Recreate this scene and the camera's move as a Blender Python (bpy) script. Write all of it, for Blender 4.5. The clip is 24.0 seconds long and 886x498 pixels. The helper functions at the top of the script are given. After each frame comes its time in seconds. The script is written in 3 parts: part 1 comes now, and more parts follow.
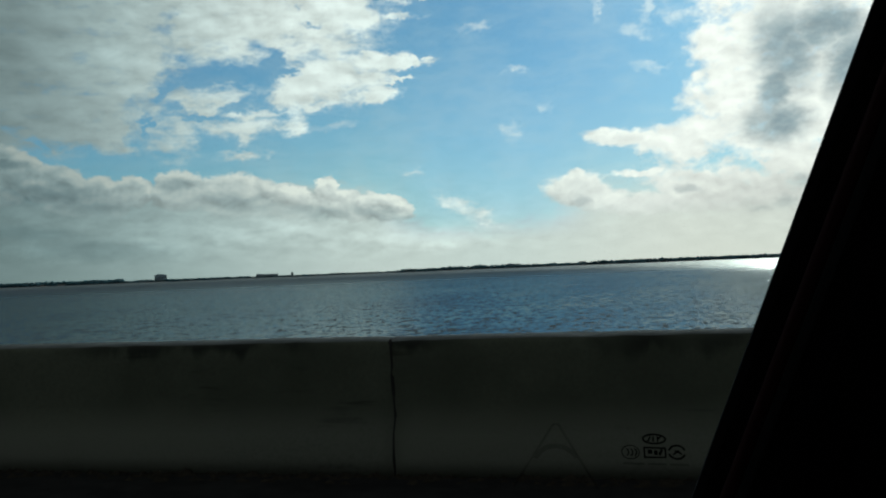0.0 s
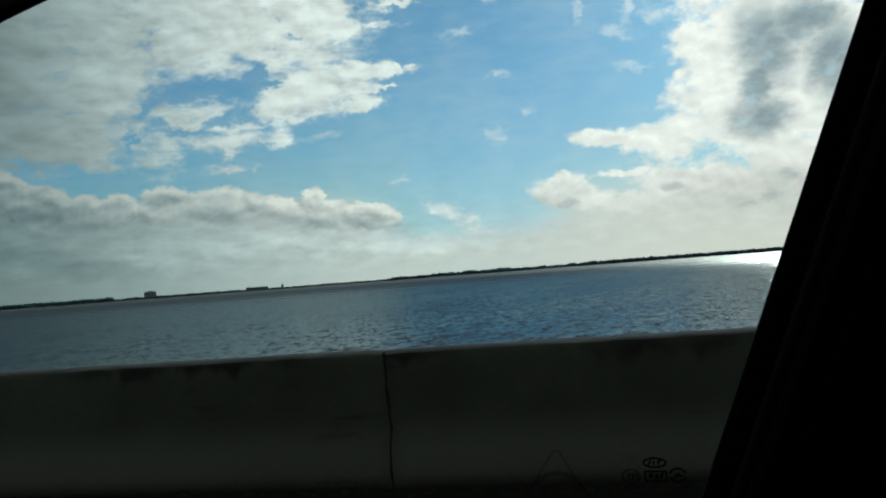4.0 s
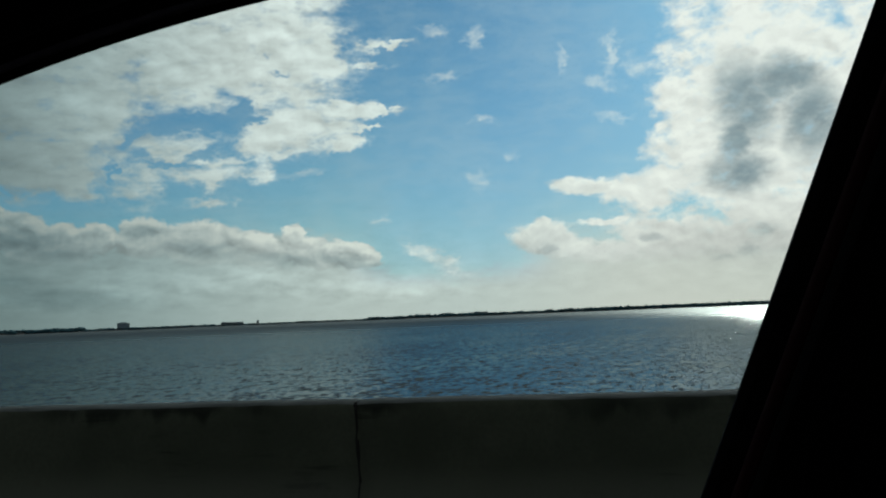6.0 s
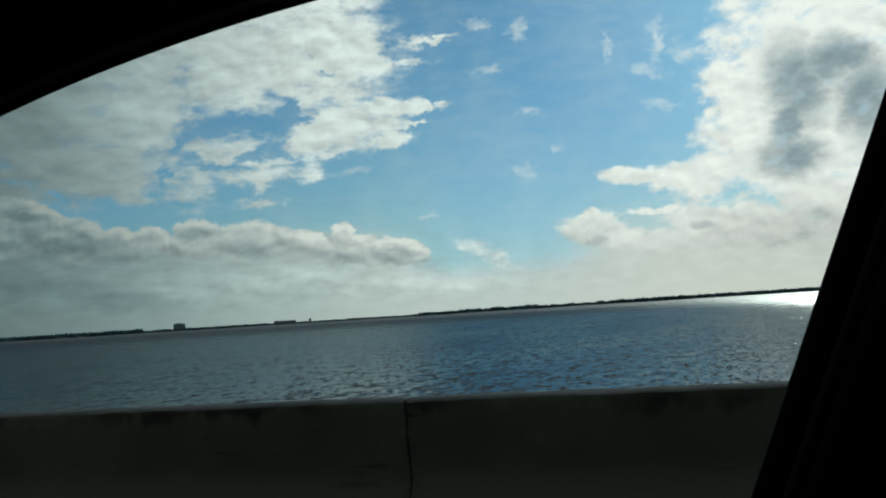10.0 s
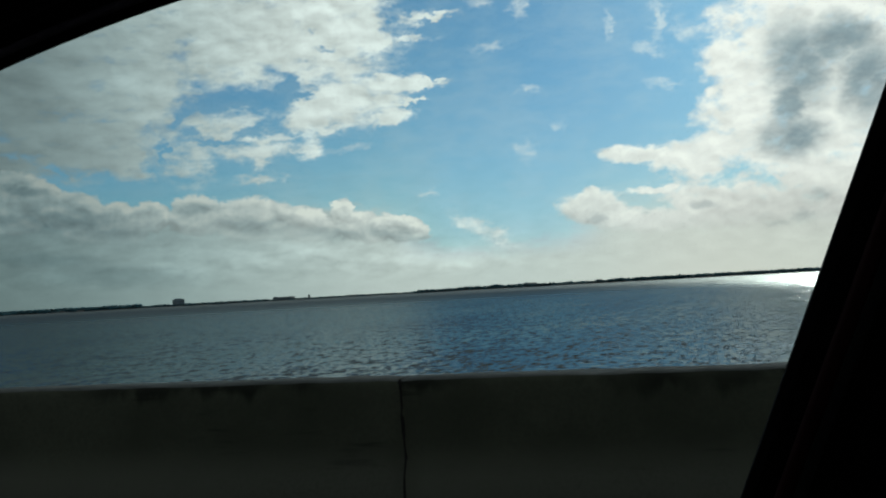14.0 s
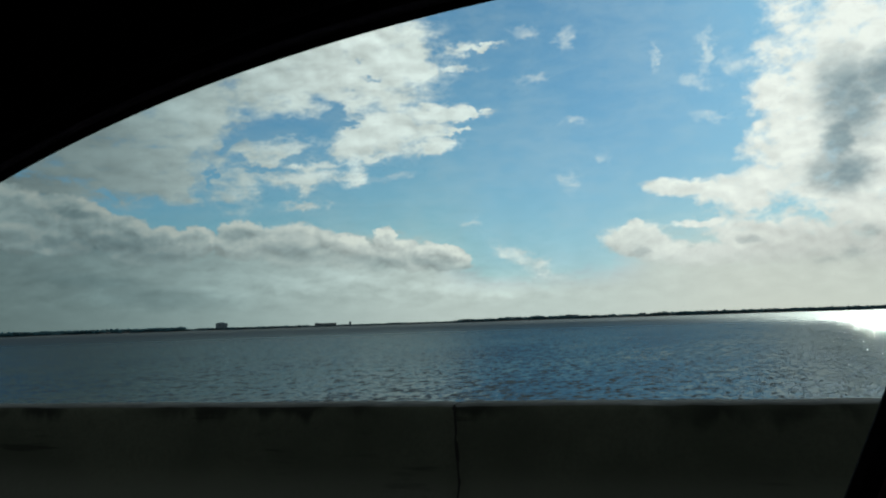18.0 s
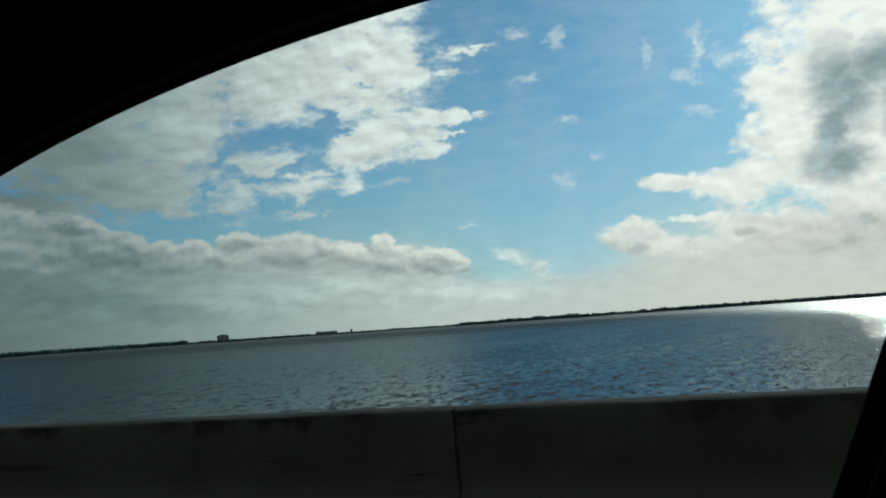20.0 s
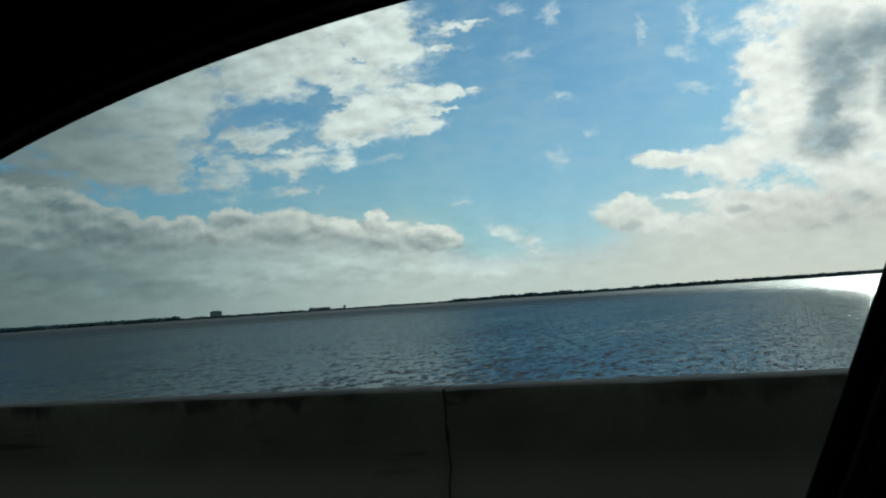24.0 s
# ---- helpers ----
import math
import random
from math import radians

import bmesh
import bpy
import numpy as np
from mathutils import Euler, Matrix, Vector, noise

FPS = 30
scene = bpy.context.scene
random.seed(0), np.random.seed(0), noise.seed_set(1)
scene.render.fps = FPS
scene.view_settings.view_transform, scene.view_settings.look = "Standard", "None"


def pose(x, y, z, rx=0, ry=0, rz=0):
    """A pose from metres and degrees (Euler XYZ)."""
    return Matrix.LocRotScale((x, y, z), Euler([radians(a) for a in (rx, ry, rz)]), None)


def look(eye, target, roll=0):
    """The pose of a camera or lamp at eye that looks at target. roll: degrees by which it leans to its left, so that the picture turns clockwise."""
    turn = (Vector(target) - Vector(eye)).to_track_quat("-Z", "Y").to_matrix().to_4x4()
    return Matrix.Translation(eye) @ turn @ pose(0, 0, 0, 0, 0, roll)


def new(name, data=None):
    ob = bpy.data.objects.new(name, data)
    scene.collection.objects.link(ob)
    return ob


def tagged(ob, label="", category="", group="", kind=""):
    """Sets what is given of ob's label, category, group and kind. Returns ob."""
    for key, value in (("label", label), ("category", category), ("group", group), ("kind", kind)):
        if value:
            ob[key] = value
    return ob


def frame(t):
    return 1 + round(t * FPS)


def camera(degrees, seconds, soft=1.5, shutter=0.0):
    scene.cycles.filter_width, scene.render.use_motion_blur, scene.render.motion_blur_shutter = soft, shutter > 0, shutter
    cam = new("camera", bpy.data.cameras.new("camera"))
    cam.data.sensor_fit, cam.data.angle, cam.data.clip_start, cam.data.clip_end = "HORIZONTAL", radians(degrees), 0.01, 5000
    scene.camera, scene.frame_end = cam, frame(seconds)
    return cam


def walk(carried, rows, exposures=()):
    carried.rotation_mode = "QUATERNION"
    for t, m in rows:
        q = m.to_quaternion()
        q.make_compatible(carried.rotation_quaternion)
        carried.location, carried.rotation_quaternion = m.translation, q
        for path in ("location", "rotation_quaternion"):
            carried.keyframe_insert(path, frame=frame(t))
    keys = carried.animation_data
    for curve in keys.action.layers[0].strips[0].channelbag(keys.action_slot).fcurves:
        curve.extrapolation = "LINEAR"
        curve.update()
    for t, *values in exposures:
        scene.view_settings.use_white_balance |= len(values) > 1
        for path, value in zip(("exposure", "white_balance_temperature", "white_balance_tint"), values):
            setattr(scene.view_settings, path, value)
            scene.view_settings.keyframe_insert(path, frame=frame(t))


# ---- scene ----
cam = camera(52.55, 24.0, soft=2.0)
PATH = [
    (0.0, pose(-0.002, -0.016, 1.120, 91.31, 2.27, 17.36)),
    (0.5, pose(-0.009, -0.007, 1.119, 91.79, 1.59, 17.17)),
    (1.0, pose(-0.016, -0.000, 1.107, 92.28, 0.83, 17.29)),
    (1.5, pose(-0.013, -0.004, 1.117, 92.05, -0.59, 16.77)),
    (2.0, pose(-0.011, -0.009, 1.114, 91.85, 1.26, 16.65)),
    (2.5, pose(-0.008, -0.009, 1.130, 91.38, 1.65, 16.43)),
    (4.5, pose(-0.002, -0.015, 1.155, 91.76, 4.81, 16.79)),
    (5.0, pose(0.005, -0.017, 1.171, 93.49, 1.88, 14.96)),
    (5.5, pose(0.006, -0.013, 1.189, 93.87, 2.18, 14.60)),
    (6.0, pose(0.007, -0.010, 1.204, 94.28, 2.30, 15.27)),
    (6.5, pose(0.008, -0.004, 1.209, 94.33, 2.71, 15.46)),
    (7.0, pose(0.010, 0.000, 1.215, 94.16, 2.49, 15.33)),
    (7.5, pose(0.015, 0.013, 1.205, 93.96, 2.86, 15.59)),
    (8.0, pose(0.021, 0.027, 1.196, 93.83, 3.79, 15.13)),
    (8.5, pose(0.013, 0.032, 1.190, 94.40, 2.85, 16.23)),
    (9.0, pose(0.006, 0.042, 1.182, 93.69, 2.39, 16.57)),
    (9.5, pose(0.013, 0.027, 1.200, 94.20, 4.20, 17.07)),
    (10.0, pose(0.021, 0.016, 1.218, 94.09, 3.59, 18.49)),
    (10.5, pose(0.008, 0.023, 1.210, 92.45, 2.66, 18.73)),
    (11.0, pose(-0.004, 0.034, 1.203, 91.97, -0.16, 17.73)),
    (11.5, pose(0.001, 0.033, 1.205, 93.09, 1.97, 18.96)),
    (13.5, pose(0.020, 0.052, 1.218, 93.23, 3.77, 19.08)),
    (14.0, pose(0.025, 0.063, 1.224, 92.65, 3.14, 18.41)),
    (14.5, pose(0.024, 0.068, 1.214, 93.42, 3.71, 18.89)),
    (15.0, pose(0.024, 0.081, 1.207, 92.70, 2.68, 18.54)),
    (15.5, pose(0.024, 0.058, 1.213, 93.49, 2.95, 19.68)),
    (16.0, pose(0.025, 0.042, 1.220, 93.21, 3.36, 18.97)),
    (16.5, pose(-0.002, 0.004, 1.214, 94.14, 3.90, 20.27)),
    (17.0, pose(-0.029, -0.034, 1.210, 94.48, 1.45, 20.78)),
    (17.5, pose(-0.029, -0.042, 1.210, 95.15, 2.78, 20.21)),
    (18.0, pose(-0.031, -0.056, 1.212, 94.64, 1.83, 21.01)),
    (18.5, pose(-0.019, -0.030, 1.211, 94.97, 2.03, 20.93)),
    (19.0, pose(-0.009, -0.008, 1.212, 94.26, 2.32, 19.88)),
    (19.5, pose(-0.010, -0.011, 1.212, 94.70, 4.02, 21.05)),
    (21.5, pose(-0.018, -0.025, 1.218, 95.10, 3.36, 20.99)),
    (22.0, pose(-0.021, -0.033, 1.223, 94.68, 3.00, 20.78)),
    (22.5, pose(-0.019, -0.044, 1.230, 94.84, 3.27, 21.16)),
    (23.0, pose(-0.018, -0.061, 1.243, 95.56, 3.33, 22.14)),
    (23.5, pose(-0.006, -0.034, 1.237, 94.96, 2.82, 20.88)),
    (24.0, pose(0.006, -0.012, 1.237, 93.36, 3.88, 20.64)),
]
walk(cam, PATH, [(0.0, 0.16), (1.0, 0.2), (2.0, 0.12), (5.0, 0.0), (6.0, -0.09), (8.0, -0.07), (9.0, -0.08), (10.0, -0.04), (11.0, 0.14), (12.5, 0.05), (14.0, 0.0), (15.0, 0.03), (16.0, 0.06), (17.0, -0.02), (24.0, 0.0)])

# ---- light ----
SUN_AZ, SUN_EL = 6.0, 25.0          # degrees from the way straight out of the window, and above the water
WATER_Z = -4.0
TAU = 2 * math.pi


class Nodes:
    """A thin wrapper to write node trees in few lines."""

    def __init__(self, tree):
        self.tree = tree
        tree.nodes.clear()

    def add(self, kind, **props):
        nd = self.tree.nodes.new(kind)
        for key, value in props.items():
            setattr(nd, key, value)
        return nd

    def put(self, socket, value):
        if isinstance(value, bpy.types.NodeSocket):
            self.tree.links.new(value, socket)
        else:
            socket.default_value = value

    def math(self, op, a, b=0.0, c=0.0, clamp=False):
        nd = self.add("ShaderNodeMath", operation=op, use_clamp=clamp)
        for k, v in enumerate((a, b, c)):
            self.put(nd.inputs[k], v)
        return nd.outputs[0]

    def vec(self, op, a, b=(0, 0, 0), scale=None):
        nd = self.add("ShaderNodeVectorMath", operation=op)
        self.put(nd.inputs[0], a)
        self.put(nd.inputs[1], b)
        if scale is not None:
            self.put(nd.inputs["Scale"], scale)
        return nd.outputs["Value" if op in ("LENGTH", "DOT_PRODUCT") else "Vector"]

    def ramp(self, value, lo, hi, out_lo=0.0, out_hi=1.0, smooth=True):
        nd = self.add("ShaderNodeMapRange", interpolation_type="SMOOTHSTEP" if smooth else "LINEAR")
        for k, v in enumerate((value, lo, hi, out_lo, out_hi)):
            self.put(nd.inputs[k], v)
        return nd.outputs[0]

    def noise(self, vector, scale, detail=4.0, rough=0.55, distortion=0.0, colour=False):
        nd = self.add("ShaderNodeTexNoise")
        self.put(nd.inputs["Vector"], vector)
        nd.inputs["Scale"].default_value = scale
        nd.inputs["Detail"].default_value = detail
        nd.inputs["Roughness"].default_value = rough
        nd.inputs["Distortion"].default_value = distortion
        return nd.outputs["Color" if colour else "Fac"]

    def mix(self, fac, a, b, blend="MIX"):
        nd = self.add("ShaderNodeMix", data_type="RGBA", blend_type=blend)
        for socket, v in ((nd.inputs[0], fac), (nd.inputs[6], a), (nd.inputs[7], b)):
            if isinstance(v, tuple) and len(v) == 3:
                v = (*v, 1.0)
            self.put(socket, v)
        return nd.outputs[2]


def build_sky():
    """Clear sky with broken cumulus; clouds are laid out in degrees of azimuth and height."""
    world = bpy.data.worlds.new("sky")
    scene.world = world
    world.use_nodes = True
    n = Nodes(world.node_tree)
    way = n.add("ShaderNodeTexCoord").outputs["Generated"]
    sep = n.add("ShaderNodeSeparateXYZ")
    n.put(sep.inputs[0], way)
    az = n.math("MULTIPLY", n.math("ARCTAN2", sep.outputs[0], sep.outputs[1]), 180 / math.pi)
    el = n.math("MULTIPLY", n.math("ARCSINE", sep.outputs[2]), 180 / math.pi)
    low = n.math("MAXIMUM", el, 0.0)

    def plane(wide, tall, turn=0.0):
        nd = n.add("ShaderNodeCombineXYZ")
        n.put(nd.inputs[0], az)
        n.put(nd.inputs[1], el)
        mp = n.add("ShaderNodeMapping")
        n.put(mp.inputs["Vector"], nd.outputs[0])
        mp.inputs["Rotation"].default_value = (0, 0, radians(turn))
        mp.inputs["Scale"].default_value = (wide, tall, 1)
        return mp.outputs[0]

    flat, tall, long = plane(1.0, 1.0), plane(1.0, 1.5), plane(0.30, 1.0, 6.0)

    def puffs(rows, where, soft=0.5):
        """The union of ellipses: azimuth, height, half width, half height, turn."""
        total = None
        for a, e, rx, ry, turn in rows:
            at = where
            if total is not None:                # one after another, which keeps the shader small
                at = n.add("ShaderNodeVectorMath", operation="MULTIPLY_ADD")
                n.put(at.inputs[0], total)
                at.inputs[1].default_value = (1e-7, 1e-7, 0)
                n.put(at.inputs[2], where)
                at = at.outputs[0]
            nd = n.add("ShaderNodeMapping", vector_type="TEXTURE")
            n.put(nd.inputs["Vector"], at)
            nd.inputs["Location"].default_value = (a, e, 0)
            nd.inputs["Rotation"].default_value = (0, 0, radians(turn))
            nd.inputs["Scale"].default_value = (rx, ry, 1)
            one = n.ramp(n.vec("LENGTH", nd.outputs[0]), 1 + soft, 1 - soft)
            total = one if total is None else n.math("MAXIMUM", total, one)
        return total

    def centred(value, amount):
        return n.math("MULTIPLY", n.math("SUBTRACT", value, 0.5), amount)

    def bent(wide, fine_wide, scale, detail, rough):
        """The plane of the sky, warped in broad and in fine swirls."""
        a = n.vec("SUBTRACT", n.noise(tall, 0.40, 2.0, colour=True), (0.5, 0.5, 0.5))
        b = n.vec("SUBTRACT", n.noise(tall, scale, detail, rough, colour=True), (0.5, 0.5, 0.5))
        return n.vec("ADD", n.vec("ADD", flat, n.vec("MULTIPLY", a, (wide, wide * 0.6, 0))), n.vec("MULTIPLY", b, (fine_wide, fine_wide * 0.6, 0)))

    # the high deck, its torn lower fringe and its holes
    deck_rows = [
        (-36.9, 19.5, 11.8, 4.6, 11), (-42.5, 13.5, 6.2, 4.8, 2), (-40.4, 10.1, 4.8, 1.9, -4), (-25.9, 16.6, 5.0, 3.2, -2), (-30.6, 16.4, 4.8, 3.0, 0),
        (-23.9, 12.2, 3.4, 1.5, 5), (-21.3, 13.2, 2.1, 0.60, 1), (-19.2, 13.1, 1.6, 0.24, 1), (-19.8, 12.1, 1.2, 0.17, 0), (-21.1, 11.3, 1.3, 0.55, 5),
        (-36.9, 12.9, 4.0, 1.9, 20), (-37.7, 8.9, 1.3, 1.1, -16), (-26.4, 11.1, 1.6, 0.75, -2), (-28.0, 21.5, 6.5, 4.0, 0), (-22.7, 16.4, 1.9, 1.6, -2),
        (-45.5, 8.6, 3.2, 0.9, -4), (-36.6, 15.4, 3.4, 1.8, 0)]
    fringe_rows = [
        (-31.5, 10.8, 3.7, 1.3, 4), (-29.1, 10.0, 3.2, 0.28, 3), (-25.9, 10.4, 2.9, 0.25, 8), (-33.9, 8.9, 1.5, 1.5, -37), (-35.6, 10.2, 1.5, 1.6, 0), (-30.2, 9.3, 2.5, 0.48, 5),
        (-29.5, 8.7, 0.55, 0.55, 0), (-26.5, 9.45, 0.85, 0.5, -7), (-41.0, 8.1, 1.4, 0.45, -11), (-43.1, 8.4, 1.8, 0.6, -6), (-19.4, 17.0, 1.25, 0.30, 7),
        (-19.7, 15.95, 1.2, 0.22, -3), (-15.5, 3.6, 2.1, 0.48, -28), (-18.0, 17.1, 1.25, 0.17, 8), (-29.5, 7.6, 1.2, 0.25, 8), (-36.9, 7.9, 1.0, 0.4, 0)]
    hole_rows = [
        (-30.3, 12.35, 2.6, 0.52, 4), (-27.7, 13.3, 0.6, 0.45, 37), (-26.9, 12.75, 0.9, 0.2, 0), (-34.2, 11.3, 0.8, 0.26, 35), (-33.4, 10.5, 0.7, 0.30, -11),
        (-29.9, 10.6, 1.4, 0.36, 21), (-32.0, 9.95, 1.7, 0.18, -4), (-35.5, 9.5, 0.22, 0.6, -5), (-41.3, 8.2, 0.6, 0.22, -27), (-25.1, 15.4, 0.6, 0.16, 0), (-26.1, 16.5, 0.35, 0.14, 0)]
    # heaped banks: low on one side, towering towards the sun
    bank_rows = [
        (-43.3, 6.9, 2.5, 1.15, -9), (-48.5, 7.0, 4.0, 1.7, 0), (-45.0, 5.6, 3.0, 1.0, -5), (-40.3, 5.5, 2.5, 1.3, -25), (-37.9, 5.1, 1.6, 1.1, -28), (-36.2, 5.4, 1.1, 0.95, 0), (-33.6, 5.4, 1.7, 1.25, -2),
        (-30.1, 5.0, 2.7, 1.4, -5), (-26.8, 4.5, 2.1, 1.15, -7), (-24.45, 5.45, 0.80, 0.72, 0), (-23.4, 4.3, 2.0, 0.95, -11), (-20.9, 4.15, 1.8, 0.85, -15)]
    tower_rows = [
        (5.6, 14.4, 5.0, 4.0, -9), (-0.1, 13.0, 1.5, 1.5, -7), (2.6, 12.4, 2.8, 2.6, 0), (7.5, 10.5, 4.4, 4.4, 0), (0.2, 10.4, 2.4, 1.3, 25), (1.0, 10.0, 2.3, 1.7, 14), (-5.5, 7.8, 2.5, 0.58, -5), (-1.9, 7.3, 3.4, 1.45, 10), (4.0, 8.6, 4.6, 3.2, -7),
        (-4.5, 5.55, 1.9, 0.28, 2), (-8.2, 4.6, 2.4, 1.1, -4), (-8.7, 5.5, 0.7, 0.5, 0), (-5.2, 3.8, 3.0, 0.95, -4), (0.2, 4.6, 4.8, 1.9, -5), (5.0, 4.9, 3.9, 2.6, -6),
        (10.8, 10.0, 3.4, 8.0, -9), (7.8, 1.7, 4.5, 2.0, -4), (6.0, 20.0, 5.5, 3.5, 0)]
    rag_rows = [(0.2, 15.0, 1.5, 1.5, 22), (1.0, 17.5, 1.5, 1.8, 0)]
    core_rows = [
        (4.1, 12.2, 1.7, 2.4, 13), (5.9, 13.1, 1.6, 1.3, 1), (3.4, 8.0, 1.8, 1.15, 4), (3.4, 10.0, 0.9, 1.5, -7), (7.8, 10.8, 1.5, 2.2, -9), (7.0, 13.4, 1.7, 1.0, -30),
        (3.8, 3.15, 0.7, 0.42, -5), (-1.9, 4.4, 0.75, 0.25, -5), (-8.5, 3.95, 0.65, 0.36, -4), (2.2, 2.9, 0.7, 0.2, -4), (4.8, 4.4, 0.5, 0.26, -5),
        (10.5, 8.5, 1.6, 2.0, 0)]
    foot_rows = [
        (-39.9, 5.2, 2.9, 0.62, -14), (-43.0, 5.2, 2.9, 0.40, -7), (-33.6, 5.9, 1.0, 0.42, -2), (-30.0, 4.75, 2.5, 0.5, -6), (-25.2, 4.0, 2.2, 0.48, -6), (-21.2, 3.7, 2.4, 0.42, -9),
        (-15.1, 3.35, 1.2, 0.22, -28), (-43.6, 7.1, 1.5, 0.3, -6), (-42.0, 3.0, 3.0, 0.4, -6), (-38.5, 1.9, 4.0, 0.6, -4)]
    gap_rows = [(-0.3, 5.8, 1.3, 0.36, 1), (1.6, 5.5, 1.6, 0.3, -12), (-5.2, 6.5, 2.1, 0.45, -1), (-5.3, 4.75, 1.5, 0.35, -15)]
    glow_rows = [(-34.3, 2.4, 1.8, 0.7, -13), (-31.0, 2.8, 2.2, 0.5, -9), (-42.7, 6.2, 1.5, 0.42, -12), (-41.6, 2.0, 0.9, 0.3, -13), (-27.0, 3.0, 2.8, 0.45, -8), (-18.4, 2.0, 3.4, 0.5, -3)]
    speck_rows = [
        (-12.65, 8.6, 0.75, 0.50, -10), (-10.4, 9.8, 0.32, 0.32, 0), (-12.2, 12.3, 0.48, 0.18, -4), (-24.0, 9.4, 1.1, 0.16, 10), (-4.5, 14.0, 0.8, 0.30, -6), (-3.9, 12.0, 0.95, 0.25, -6),
        (-12.5, 17.3, 0.36, 0.55, -5), (-14.9, 15.1, 0.85, 0.18, 0), (-15.0, 17.9, 0.8, 0.2, -4), (-3.8, 15.9, 0.32, 1.3, -7), (-7.0, 15.8, 0.25, 0.6, -6), (-2.3, 15.0, 0.7, 0.55, 13), (-18.9, 6.3, 0.4, 0.18, 0)]

    # away from the mapped view the cover is left to chance
    beyond = n.math("MAXIMUM", n.math("MAXIMUM", n.ramp(az, 18, 26), n.ramp(az, -52, -60)), n.ramp(el, 25, 32))
    chance = n.math("MULTIPLY", beyond, n.ramp(n.noise(tall, 0.09, 3.0, 0.5), 0.27, 0.40))

    torn, heap = bent(1.0, 3.0, 0.9, 8.0, 0.66), bent(0.6, 1.5, 1.2, 6.0, 0.60)
    billow = n.noise(tall, 0.55, 7.0, 0.62, 0.2)
    strands = n.noise(n.vec("ADD", long, n.vec("SCALE", torn, scale=0.12)), 1.1, 6.0, 0.62)
    wisp = n.math("ADD", n.math("MULTIPLY", billow, 0.45), n.math("MULTIPLY", strands, 0.55))

    # how much cloud there is
    deck = n.math("MAXIMUM", n.math("MULTIPLY", puffs(deck_rows, torn, 0.60), 1.3), n.math("MULTIPLY", puffs(fringe_rows, torn, 0.95), 0.92))
    deck = n.math("SUBTRACT", deck, n.math("MULTIPLY", puffs(hole_rows, torn, 0.7), 0.68))
    deck_alpha = n.ramp(n.math("ADD", deck, n.math("MULTIPLY", centred(wisp, 3.8), n.ramp(deck, 0.0, 0.6))), 0.02, 1.15)
    heaps = n.math("MAXIMUM", puffs(bank_rows, heap, 0.34), puffs(tower_rows, heap, 0.5))
    heap_full = n.math("ADD", heaps, n.math("MULTIPLY", centred(billow, n.ramp(az, -14, -6, 1.0, 2.0)), n.ramp(heaps, 0.0, 0.3)))
    rags = puffs(rag_rows, torn, 0.8)
    rags = n.math("ADD", n.math("MULTIPLY", rags, 0.7), n.math("MULTIPLY", centred(wisp, 3.6), rags))
    heap_full = n.math("MAXIMUM", n.math("SUBTRACT", heap_full, n.math("MULTIPLY", puffs(gap_rows, torn, 0.8), 0.6)), rags)
    heap_alpha = n.ramp(heap_full, n.ramp(az, -14, -6, 0.22, 0.12), n.ramp(az, -14, -6, 0.62, 0.95))
    heap_alpha = n.math("MULTIPLY", heap_alpha, n.ramp(n.math("ADD", el, n.math("ADD", n.ramp(az, -30, -18, 0.0, 1.4), centred(wisp, 1.5))), 3.3, 5.2))
    specks = n.math("MULTIPLY", n.math("MULTIPLY", puffs(speck_rows, torn, 0.85), n.ramp(wisp, 0.38, 0.60, 0.25, 1.0)), 0.62)

    # how bright it is: away from the sun dim and cool, towards it white; rims lit, feet and deep cores grey
    facing = n.math("MAXIMUM", n.vec("DOT_PRODUCT", n.vec("NORMALIZE", way), tuple(sun_way())), 0.0)
    glare = n.math("POWER", facing, 20.0)
    tint = n.mix(n.ramp(az, -46, -24), (0.735, 1.0, 1.02), (0.89, 1.0, 0.96))
    tint = n.mix(n.ramp(az, -20, 0), tint, (0.96, 1.0, 0.94))
    folds = n.noise(n.vec("ADD", long, n.vec("SCALE", heap, scale=0.25)), 0.55, 5.0, 0.52)
    forms, forms_up = n.noise(tall, 0.6, 3.0, 0.48, 0.3), n.noise(n.vec("ADD", tall, (0.25, 0.6, 0)), 0.6, 3.0, 0.48, 0.3)
    broad = n.noise(tall, 0.22, 2.0, 0.5)
    deck_light = n.math("ADD", n.ramp(az, -47, -23, 0.205, 0.74), n.math("MULTIPLY", glare, 0.2))
    deck_light = n.math("MULTIPLY", deck_light, n.math("ADD", 1.0, n.math("ADD", n.math("ADD", centred(folds, 0.48), centred(broad, 0.50)), n.math("MULTIPLY", n.math("SUBTRACT", forms, forms_up), n.ramp(az, -44, -30, 0.25, 0.6)))))
    # thin places let the blue behind come through, thick lower folds are duller
    deck_light = n.math("MULTIPLY", deck_light, n.ramp(strands, 0.30, 0.62, 0.90, 1.04))

    lift = (0.22, 0.42, 0)
    above = n.vec("ADD", heap, lift)
    rim = n.math("SUBTRACT", heaps, n.math("MAXIMUM", puffs(bank_rows, above, 0.34), puffs(tower_rows, above, 0.5)))
    relief = n.math("ADD", n.math("MULTIPLY", rim, n.ramp(az, -14, -4, 0.36, 0.10)), n.math("MULTIPLY", n.math("SUBTRACT", forms, forms_up), n.ramp(az, -14, -4, 1.1, 0.55)))
    relief = n.math("MINIMUM", n.math("MAXIMUM", relief, -0.28), 0.34)
